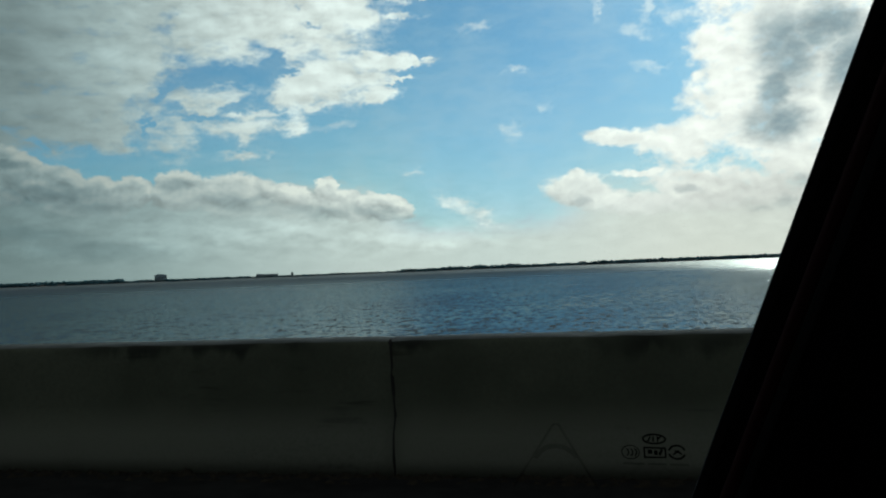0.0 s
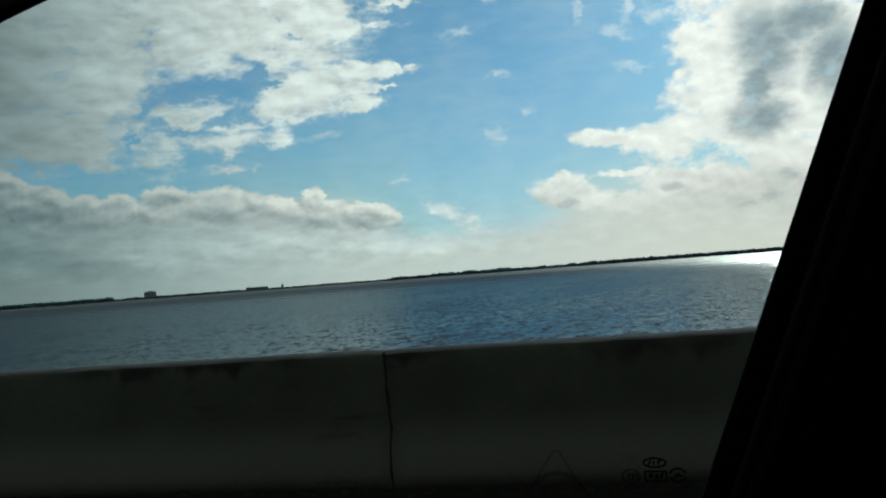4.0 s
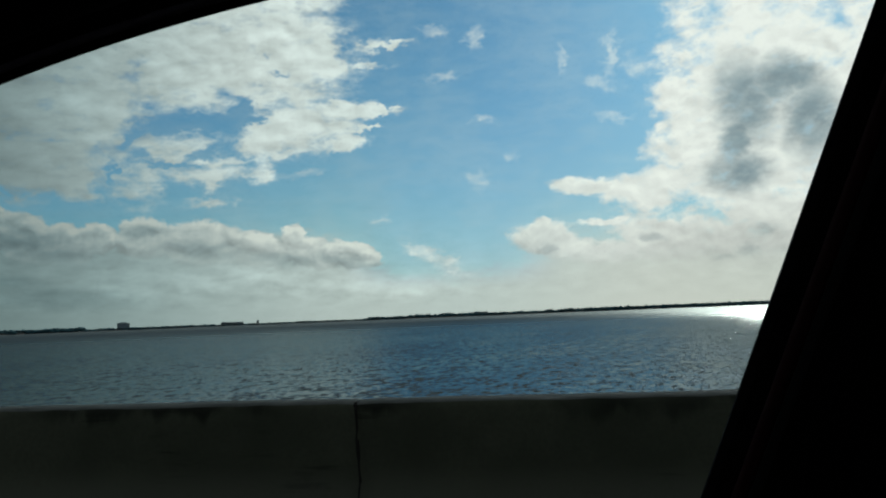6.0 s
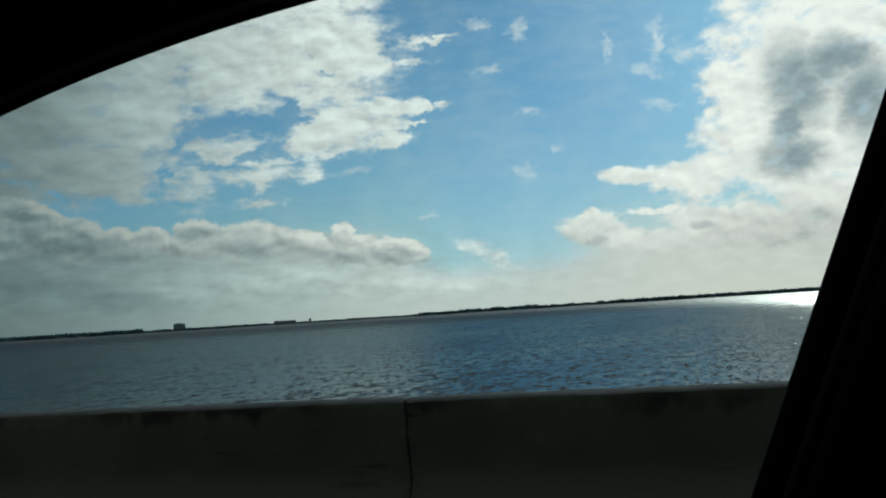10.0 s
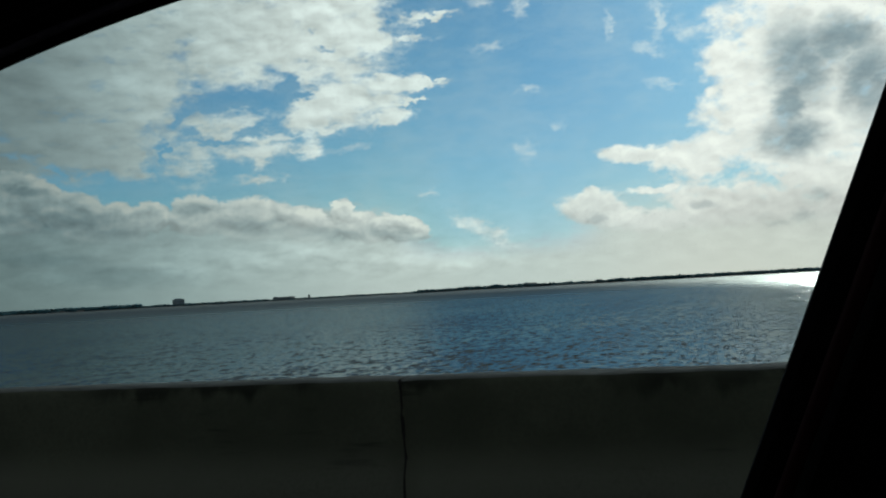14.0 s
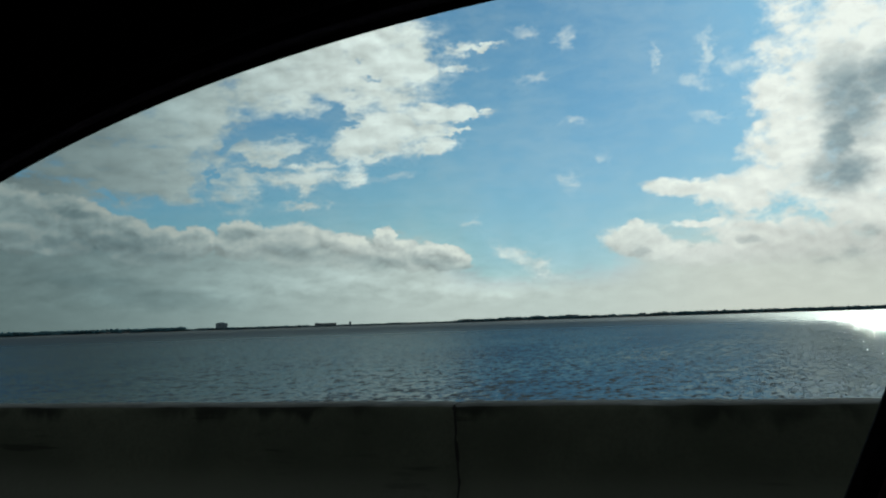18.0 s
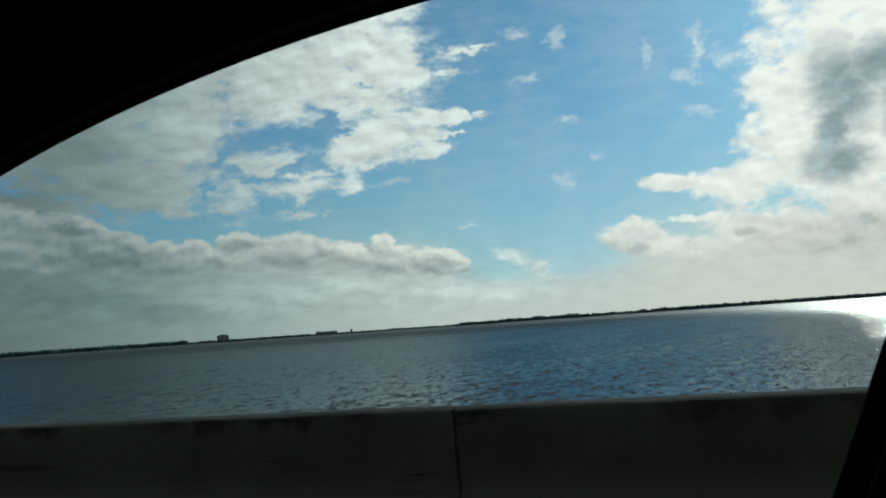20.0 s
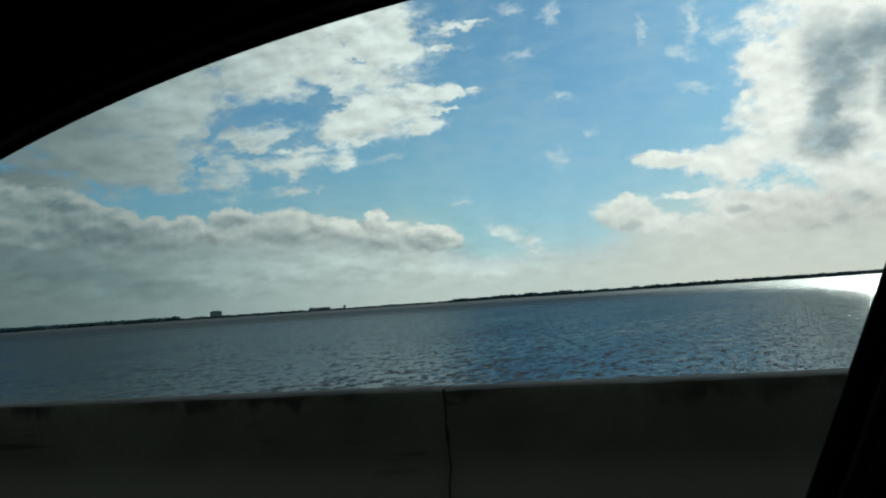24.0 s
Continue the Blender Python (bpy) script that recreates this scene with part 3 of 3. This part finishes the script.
def build_barrier():
    """Cast lengths with a dark open joint between each two."""
    length, gap = 6.0, 0.011
    meshes = []
    for kind in range(4):
        rng = random.Random(20 + kind)
        rings = []
        cuts = 48
        for i in range(cuts + 1):
            x = gap / 2 + (length - gap) * i / cuts
            end = 0.006 if i in (0, cuts) else 0.0
            ring = []
            for k, (y, z) in enumerate(barrier_profile()):
                dz = rng.uniform(-0.003, 0.003) if 7 < k < 14 else 0.0
                if rng.random() < 0.05 and 7 < k < 11:
                    dz -= 0.008
                lip = 0.0
                if i in (0, cuts):               # the cast ends are a little ragged
                    lip = (0.006 * noise.noise((z * 9, kind, i)) + 0.004 * noise.noise((z * 30, kind, i))) * (1 if i == 0 else -1)
                    lip += (0.0045 * (1 - z / 0.72) - 0.002) * (1 if i == 0 else -1)
                ring.append((x + lip + 0.085 * (0.4 - z) * (1 if i in (0, 1, cuts - 1, cuts) else 0), y + rng.uniform(-0.002, 0.002) + (end if y < 0.1 else -end), z + dz - (end if z > 0.6 else 0)))
            rings.append(ring)
        bm = sweep(rings)
        for f in bm.faces:
            f.smooth = len(f.verts) == 4
        bmesh.ops.recalc_face_normals(bm, faces=bm.faces[:])
        me = bpy.data.meshes.new("barrier_body")
        bm.to_mesh(me)
        bm.free()
        me.materials.append(CONCRETE)
        me.materials.append(SKYLIT_CONCRETE)
        # upward top faces take the copy with the light painted in
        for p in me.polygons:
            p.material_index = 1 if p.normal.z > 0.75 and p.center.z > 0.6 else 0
        meshes.append(me)
    bm = bmesh.new()
    inner = [(y * 0.97 + 0.004, z * 0.992) for y, z in barrier_profile()]
    faces = []
    for x in (-gap, gap):
        faces.append([bm.verts.new((x + 0.085 * (0.4 - z), y, z)) for y, z in inner])
    for k in range(len(inner)):
        j = (k + 1) % len(inner)
        bm.faces.new((faces[0][k], faces[0][j], faces[1][j], faces[1][k]))
    joint_mesh = bpy.data.meshes.new("joint_filler")
    bm.to_mesh(joint_mesh)
    bm.free()
    joint_mesh.materials.append(JOINT)
    for i in range(-11, 11):
        seg = thing("concrete_barrier", "weathered grey-brown cast concrete roadside barrier with dark scuffs", "barrier", "barrier lengths along the causeway")
        seg.matrix_world = ROAD @ Matrix.Translation((-1.92 + length * i, 0.2, 0))
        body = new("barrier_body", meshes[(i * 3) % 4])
        body.parent = seg
        filler = new("joint_filler", joint_mesh)
        filler.parent = seg
        tagged(filler, "dark filler strip in the joint")


def build_grit():
    """Blown grit and leaf litter along the barrier's foot."""
    rng = random.Random(7)
    verts, faces = [], []
    for _ in range(900):
        x, y = rng.uniform(-9, 5), -abs(rng.gauss(0, 0.09)) + 0.02
        s = rng.uniform(0.008, 0.03) * (1.6 if rng.random() < 0.1 else 1)
        k = len(verts)
        turn = rng.random() * TAU
        for j in range(5):
            t = turn + TAU * j / 5
            verts.append((x + s * 1.8 * math.cos(t) * rng.uniform(0.6, 1.2), y + s * math.sin(t) * rng.uniform(0.6, 1.2), ROAD_Z - 0.002))
        verts.append((x, y, ROAD_Z + s * rng.uniform(0.5, 1.1)))
        faces += [(k + j, k + (j + 1) % 5, k + 5) for j in range(5)]
    ob = new("road_grit", mesh_of("road_grit", verts, faces, LITTER))
    ob.matrix_world = ROAD
    tagged(ob, "dark blown grit and leaf litter along the barrier foot", "debris", kind="stuff")


build_water()
build_road()
build_barrier()
build_grit()


# ---- far shore ----
SHORE = 3500.0


def on_shore(deg, out=0.0, up=0.0):
    a = radians(deg)
    return Vector(((SHORE + out) * math.sin(a), (SHORE + out) * math.cos(a), WATER_Z + up))


def build_land():
    degs = np.linspace(-70, 30, 400)
    verts, faces = [], []
    rng = random.Random(3)
    for k, d in enumerate(degs):
        wob = 25 * math.sin(d * 0.9) + 12 * math.sin(d * 3.1 + 1) + rng.uniform(-4, 4)
        verts += [on_shore(d, wob, -0.5), on_shore(d, wob + 12, 1.2), on_shore(d, wob + 300, 2.6), on_shore(d, 1100, 3.0)]
    for k in range(len(degs) - 1):
        for j in range(3):
            a = k * 4 + j
            faces.append((a, a + 1, a + 5, a + 4))
    ob = new("far_shore", mesh_of("far_shore", verts, faces, HAZED_LAND))
    tagged(ob, "low dark shoreline across the bay", "shore", kind="structure")


def tree_height(d):
    """Height of the tree line along the shore, in metres."""
    h = 7 + 1.5 * noise.noise((d * 1.3, 5.0, 0)) + 2.5 * noise.noise((d * 6.0, 9.0, 0))
    if -29.5 < d < -20.5:
        h *= 0.7
    if -17.6 < d < -13.2:
        h += 2 + 2 * noise.noise((d * 3.0, 2.0, 0))
    if d > -8:
        h += 2.5
    if d < -37:
        h += 6
    if d > -20:
        h = h * 1.1 + 1.5
    return 1.35 * h


def build_woods(lo, hi, seed):
    """Clumped tree crowns along a stretch of the shore, in two ranks, with gaps."""
    rng = random.Random(seed)
    verts, faces = [], []
    count = int((hi - lo) * 130)
    ico = bmesh.new()
    bmesh.ops.create_icosphere(ico, subdivisions=1, radius=1.0)
    tri = [[v.index for v in f.verts] for f in ico.faces]
    shape = [v.co.copy() for v in ico.verts]
    ico.free()
    for _ in range(count):
        d = rng.uniform(lo, hi)
        if noise.noise((d * 2.3, seed, 0)) < -0.5:
            continue
        h = tree_height(d) * rng.uniform(0.72, 1.0) * (1.2 if rng.random() < 0.05 else 1.0)
        w = rng.uniform(4.0, 9.0)
        at = on_shore(d, rng.uniform(35, 160), 1.0)
        k = len(verts)
        lean = rng.uniform(0.75, 1.0)
        for p in shape:
            s = rng.uniform(0.7, 1.15)
            verts.append(at + Vector((p.x * w * s, p.y * w * s, h * 0.5 + p.z * h * 0.5 * s * lean)))
        faces += [[k + i for i in f] for f in tri]
    ob = new("far_woods", mesh_of("far_woods", verts, faces, HAZED_FOLIAGE))
    tagged(ob, "belt of trees on the far shore with blue haze in their colour", "trees", kind="stuff")


def far_building(deg, width, height, depth, mat, label, out=60, storeys=0, bays=0, stair=None):
    """A block on the shore: wall, roof slab, storey bands and a stair head."""
    base = on_shore(deg, out, 1.0)
    root = tagged(new("far_building"), label, "building", "buildings on the far shore")
    root.matrix_world = Matrix.Translation(base) @ pose(0, 0, 0, 0, 0, -deg)
    part("wall", box(bmesh.new(), (-width / 2, 0, -2), (width / 2, depth, height)), mat, root)
    part("roof", box(bmesh.new(), (-width / 2 - 0.6, -0.6, height), (width / 2 + 0.6, depth + 0.6, height + 0.9)), ROOFING, root)
    for s in range(storeys):
        z = 1.2 + s * (height - 1.5) / storeys
        for k in range(bays):
            x = -width / 2 + (k + 0.5) * width / bays
            part("window", box(bmesh.new(), (x - width / bays * 0.36, -0.25, z), (x + width / bays * 0.36, 0.3, z + (height / storeys) * 0.55)), DARK_PANE, root)
    if stair:
        a, b, up = stair
        part("stair_head", box(bmesh.new(), (a, depth * 0.3, height + 0.9), (b, depth * 0.7, height + up)), mat, root)
    return root


def build_shore():
    build_land()
    for k, (lo, hi) in enumerate([(-64, -50), (-50, -40), (-40, -30), (-30, -20.5), (-20.5, -12), (-12, -4), (-4, 6), (6, 26)]):
        build_woods(lo, hi, 40 + k)
    far_building(-34.82, 44, 25, 20, HAZED_GREY_WALL, "grey flat-roofed tower block above the shore trees", storeys=5, bays=7, stair=(-14, 12, 4))
    far_building(-28.45, 84, 13, 26, HAZED_PALE_WALL, "long pale low block on the far shore", storeys=3, bays=10, stair=(-38, -26, 3))
    far_building(-26.9, 9, 16, 9, HAZED_PALE_WALL, "narrow pale tower on the far shore", storeys=3, bays=2)
    for d, w, h in ((-25.2, 40, 5), (-24.1, 55, 6.5), (-22.9, 46, 5), (-21.6, 38, 4.5)):
        far_building(d, w, h, 18, HAZED_PALE_WALL, "low pale waterfront building on the far shore", storeys=2, bays=6)
    far_building(-12.85, 54, 15, 22, HAZED_GREY_WALL, "grey apartment block among shore trees", storeys=4, bays=8, stair=(-20, -8, 3))
    far_building(-15.0, 40, 15, 20, HAZED_GREY_WALL, "grey apartment block among shore trees", out=120, storeys=4, bays=6)
    far_building(-8.5, 24, 14, 16, HAZED_GREY_WALL, "small grey block among shore trees", storeys=3, bays=4)
    far_building(-4.45, 26, 14, 18, HAZED_PALE_WALL, "pale twin apartment block on the far shore", storeys=4, bays=5)
    far_building(-3.55, 28, 14, 18, HAZED_PALE_WALL, "pale twin apartment block on the far shore", storeys=4, bays=5)
    far_building(-1.82, 18, 6, 10, WHITE_WALL, "small white waterfront house", out=26, storeys=1, bays=3)
    far_building(-40.4, 26, 5, 10, WHITE_WALL, "low white waterfront house", out=26, storeys=1, bays=4)
    far_building(-41.4, 16, 5, 10, WHITE_WALL, "low white waterfront house", out=26, storeys=1, bays=3)
    far_building(2.2, 36, 13, 18, HAZED_GREY_WALL, "grey block among shore trees", storeys=3, bays=5)
    far_building(-46.3, 30, 15, 18, HAZED_GREY_WALL, "grey block among shore trees", storeys=3, bays=5)


build_shore()


# ---- unseen cloud, added to shade the causeway and near water ----
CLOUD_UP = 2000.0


def build_shade_cloud():
    """An unseen broad grey cumulus, added between the sun and the near water to shade it; its foot is flat and its top
    heaped.
    """
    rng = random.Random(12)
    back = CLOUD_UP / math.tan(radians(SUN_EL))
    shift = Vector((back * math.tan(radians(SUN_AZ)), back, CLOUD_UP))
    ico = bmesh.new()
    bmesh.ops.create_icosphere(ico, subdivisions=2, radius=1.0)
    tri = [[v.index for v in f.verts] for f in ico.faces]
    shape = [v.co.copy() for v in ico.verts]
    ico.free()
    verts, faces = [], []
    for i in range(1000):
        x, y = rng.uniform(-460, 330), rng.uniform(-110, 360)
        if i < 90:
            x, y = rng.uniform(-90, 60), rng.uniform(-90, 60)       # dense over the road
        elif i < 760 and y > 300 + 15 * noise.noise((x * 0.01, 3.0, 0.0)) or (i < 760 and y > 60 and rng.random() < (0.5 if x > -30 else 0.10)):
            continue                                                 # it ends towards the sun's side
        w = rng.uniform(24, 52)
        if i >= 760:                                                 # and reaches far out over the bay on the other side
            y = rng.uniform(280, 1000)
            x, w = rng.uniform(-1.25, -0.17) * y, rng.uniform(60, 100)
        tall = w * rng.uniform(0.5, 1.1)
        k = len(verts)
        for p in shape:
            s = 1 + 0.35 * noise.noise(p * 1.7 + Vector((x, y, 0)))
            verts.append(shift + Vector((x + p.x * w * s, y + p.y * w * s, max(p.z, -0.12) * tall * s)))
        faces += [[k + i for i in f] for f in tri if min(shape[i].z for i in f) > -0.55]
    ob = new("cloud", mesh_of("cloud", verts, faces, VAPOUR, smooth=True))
    tagged(ob, "unseen broad grey flat-based cloud added to shade the near water and road", "cloud", kind="structure")


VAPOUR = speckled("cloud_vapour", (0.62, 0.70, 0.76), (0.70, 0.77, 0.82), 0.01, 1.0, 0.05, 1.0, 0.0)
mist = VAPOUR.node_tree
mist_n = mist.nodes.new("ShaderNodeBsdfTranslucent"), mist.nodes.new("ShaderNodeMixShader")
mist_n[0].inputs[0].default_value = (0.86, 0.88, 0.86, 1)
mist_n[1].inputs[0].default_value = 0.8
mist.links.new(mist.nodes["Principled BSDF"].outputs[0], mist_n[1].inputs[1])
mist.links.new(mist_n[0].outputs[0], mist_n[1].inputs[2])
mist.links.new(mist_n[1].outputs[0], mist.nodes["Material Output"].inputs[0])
build_shade_cloud()


# ---- car round the camera ----
EYE_Z = 1.2


def rail_height(x):
    """Upper edge of the side window."""
    return EYE_Z + 0.3569 - 0.0335 * x - 0.1319 * x * x + 0.019 * x ** 3


def pillar_x(z):
    """Rear edge of the side window."""
    return 0.0845 + 0.3777 * (z - EYE_Z)


def glass_y(z):
    """The side window leans in towards the roof."""
    return 0.95 - 0.30 * (z - EYE_Z)


BELT_Z = 0.775
OUT = Vector((0, 1, 0.30)).normalized()           # out through the glass


def on_glass(x, z, out=0.0):
    return Vector((x, glass_y(z), z)) + OUT * out


def rail_points():
    top = next(z for z in np.linspace(1.4, 1.7, 400) if z >= rail_height(pillar_x(z)))
    xs = np.linspace(pillar_x(top), -2.03, 70)
    return [(float(x), rail_height(float(x))) for x in xs]


def edge_frame(points):
    """Along an edge of the opening: each point with the way that leads away from the opening, in the plane of the glass."""
    out = []
    for k, (x, z) in enumerate(points):
        a, b = points[max(k - 1, 0)], points[min(k + 1, len(points) - 1)]
        dx, dz = b[0] - a[0], b[1] - a[1]
        n = math.hypot(dx, dz)
        out.append((x, z, dz / n, -dx / n))
    return out


def strip(points, profile, flip=1, smooth=False):
    """Sweeps a profile of (away from the opening, inwards) along an edge."""
    rings = []
    for x, z, nx, nz in edge_frame(points):
        rings.append([on_glass(x + flip * nx * u, z + flip * nz * u, -v) for u, v in profile])
    return sweep(rings, smooth=smooth)


def bead(u, v, r, k=10):
    return [(u + r * math.cos(TAU * i / k), v + r * math.sin(TAU * i / k)) for i in range(k)]


def build_car():
    car = thing("car", "black interior of a car with its front passenger window closed", "car")
    rail = rail_points()
    top = rail[0][1]
    pillar = [(pillar_x(z), z) for z in np.linspace(BELT_Z - 0.1, top, 30)]
    # window rail under the roof, in steps from the glass inwards
    part("window_rail", strip(rail, [(0.0, -0.004), (0.0, 0.004), (0.007, 0.007), (0.018, 0.009), (0.034, 0.016), (0.036, -0.004)]), TRIM, car, "black upper window rail")
    part("weatherstrip", strip(rail, bead(0.0125, 0.011, 0.0045), smooth=True), SHEEN_RUBBER, car, "rubber weatherstrip with its dim highlight in the colour")
    part("roof_side_trim", strip(rail, [(0.036, -0.03), (0.05, 0.022), (0.06, 0.034), (0.20, 0.10), (0.42, 0.16), (0.42, -0.03)]), LINER, car, "dark cloth roof edge")
    # pillar behind the window
    part("door_frame", strip(pillar, [(0.0, -0.004), (0.0, 0.004), (0.008, 0.012), (0.028, 0.016), (0.032, -0.004)]), TRIM, car, "black rear window frame")
    part("weatherstrip", strip(pillar, bead(0.032, 0.021, 0.008), smooth=True), RED_SHEEN, car, "rubber weatherstrip with a dim red reflection in its colour")
    part("pillar_trim", strip(pillar, [(0.032, -0.03), (0.05, 0.024), (0.075, 0.045), (0.20, 0.06), (0.55, 0.06), (0.55, -0.03)]), TRIM, car, "black grained pillar cover")
    # door below the window
    belt = [(x, BELT_Z) for x in np.linspace(0.4, -2.2, 20)]
    part("belt_strip", strip(belt, [(-0.012, 0.004), (-0.010, 0.014), (0.02, 0.022), (0.02, 0.004)], flip=-1), SHEEN_RUBBER, car, "rubber belt strip in the same lightened tone")
    bm = bmesh.new()
    box(bm, (-2.1, 0.98, 0.12), (0.9, 1.14, BELT_Z - 0.02), 0.02)
    part("door_panel", bm, TRIM, car, "black moulded door panel")
    # glass, set into the rails
    outline = [(x, z + 0.012) for x, z in rail if z > BELT_Z - 0.04]
    outline += [(outline[-1][0], BELT_Z - 0.05), (pillar_x(BELT_Z) + 0.012, BELT_Z - 0.05)]
    bm = bmesh.new()
    bm.faces.new([bm.verts.new(on_glass(x + (0.012 if k == 0 else 0), z)) for k, (x, z) in enumerate(outline)])
    for f in bm.faces:
        f.normal_update()
        if f.normal.y > 0:
            f.normal_flip()
    glass = part("window_glass", bm, GLASS, car, "clear closed side window glass with small printed marks", keep=True)
    glass.visible_shadow = False
    build_marks(glass)
    # the rest of the cabin, closed
    rings = []
    for x in [1.30, 0.9, 0.5] + [p[0] for p in rail[::3]]:
        z = rail_height(min(x, 0.1)) - 0.10 * max(x - 0.3, 0) ** 2
        ring = []
        for k in range(9):
            f = k / 8
            crown = 0.10 + 0.05 * math.sin(math.pi * f)
            ring.append((x, -0.78 + f * (glass_y(z) + 0.80), z + crown))
        ring += [(a, b, c + 0.03) for a, b, c in ring[::-1]]
        rings.append(ring)
    part("roof_panel", sweep(rings), LINER, car)
    for name, lo, hi in (("cabin_floor", (-2.1, -0.75, ROAD_Z - 0.001), (1.3, 1.05, 0.16)),
                         ("far_side", (-2.1, -0.80, 0.0), (1.3, -0.74, 1.25)), ("cabin_back", (1.24, -0.8, 0.0), (1.30, 1.10, 1.58)),
                         ("cabin_front", (-2.12, -0.8, 0.0), (-2.04, 1.12, 1.05))):
        part(name, box(bmesh.new(), lo, hi, 0.01), LINER, car)
    part("rear_side", box(bmesh.new(), (0.45, 0.90, 0.10), (1.3, 1.0, 1.60), 0.01), LINER, car)


def ring_shape(cx, cz, rx, rz, wide, start=0.0, stop=TAU, k=36):
    """A flat ring or arc printed on the glass."""
    bm = bmesh.new()
    rows = []
    for i in range(k + 1):
        t = start + (stop - start) * i / k
        c, s = math.cos(t), math.sin(t)
        rows.append([bm.verts.new(on_glass(cx + rx * c, cz + rz * s, -0.0012)), bm.verts.new(on_glass(cx + (rx - wide) * c, cz + (rz - wide) * s, -0.0012))])
    for a, b in zip(rows, rows[1:]):
        bm.faces.new((a[0], b[0], b[1], a[1]))
    return bm


def bars(*rows):
    """Flat strokes printed on the glass: from x, z to x, z and a width."""
    bm = bmesh.new()
    for x0, z0, x1, z1, w in rows:
        d = Vector((x1 - x0, z1 - z0)).normalized() * w / 2
        bm.faces.new([bm.verts.new(on_glass(x, z, -0.0012)) for x, z in
                      ((x0 - d.y, z0 + d.x), (x1 - d.y, z1 + d.x), (x1 + d.y, z1 - d.x), (x0 + d.y, z0 - d.x))])
    return bm


def build_marks(glass):
    """The maker's oval and approval marks in the lower rear corner, as plain shapes, and a faint triangle beside them."""
    cx, cz = -0.0865, EYE_Z - 0.282
    part("oval_mark", ring_shape(cx, cz, 0.0135, 0.0066, 0.0022), MARKING, glass, "black printed oval")
    part("oval_bars", bars((cx - 0.007, cz - 0.003, cx - 0.004, cz + 0.003, 0.0018), (cx - 0.001, cz - 0.003, cx - 0.001, cz + 0.003, 0.0018),
                           (cx + 0.004, cz - 0.003, cx + 0.004, cz + 0.003, 0.0018), (cx + 0.004, cz, cx + 0.008, cz + 0.003, 0.0016)), MARKING, glass)
    z = cz - 0.0165
    part("box_mark", bars((cx - 0.0125, z + 0.006, cx + 0.0125, z + 0.0055, 0.002), (cx - 0.0125, z - 0.006, cx + 0.0125, z - 0.0055, 0.002),
                          (cx - 0.0118, z - 0.006, cx - 0.0118, z + 0.006, 0.002), (cx + 0.0118, z - 0.006, cx + 0.0118, z + 0.006, 0.002),
                          (cx - 0.008, z + 0.001, cx - 0.003, z + 0.001, 0.005), (cx - 0.001, z, cx + 0.003, z, 0.0055), (cx + 0.005, z - 0.003, cx + 0.008, z + 0.004, 0.003)),
         MARKING, glass, "black printed box of small bars")
    part("ring_mark", ring_shape(cx + 0.0245, z + 0.001, 0.0100, 0.0092, 0.0022, 0.3, 2.9), MARKING, glass, "black printed broken ring")
    part("ring_mark", ring_shape(cx + 0.0245, z + 0.001, 0.0100, 0.0092, 0.0022, 3.4, 6.0), MARKING, glass, "black printed broken ring")
    part("ring_bars", bars((cx + 0.020, z - 0.002, cx + 0.027, z + 0.003, 0.002), (cx + 0.022, z + 0.003, cx + 0.030, z - 0.001, 0.002)), MARKING, glass)
    part("round_mark", ring_shape(cx - 0.0275, z, 0.0105, 0.0088, 0.0010), MARKING, glass, "thin black printed circle")
    for k in range(3):
        part("arc_mark", ring_shape(cx - 0.033 + 0.0045 * k, z, 0.0042, 0.005, 0.0014, -1.3, 1.3, 12), MARKING, glass)
    z = cz - 0.0305
    for a, b in ((-0.037, -0.012), (-0.009, 0.012), (0.016, 0.037)):
        part("caption_bar", bars((cx + a, z, cx + b, z, 0.0026)), FAINT, glass, "dark bar under the marks")
    tx, tz = -0.197, EYE_Z - 0.266
    part("triangle_mark", bars((tx - 0.004, tz, tx - 0.060, tz - 0.080, 0.0024), (tx + 0.002, tz, tx + 0.042, tz - 0.080, 0.003), (tx - 0.005, tz, tx + 0.003, tz, 0.0024)),
         FAINT, glass, "faint dark triangle outline")
    part("triangle_arc", ring_shape(tx - 0.004, tz - 0.055, 0.031, 0.031, 0.006, 0.5, 2.7, 20), FAINT, glass, "faint dark arc")


build_car()
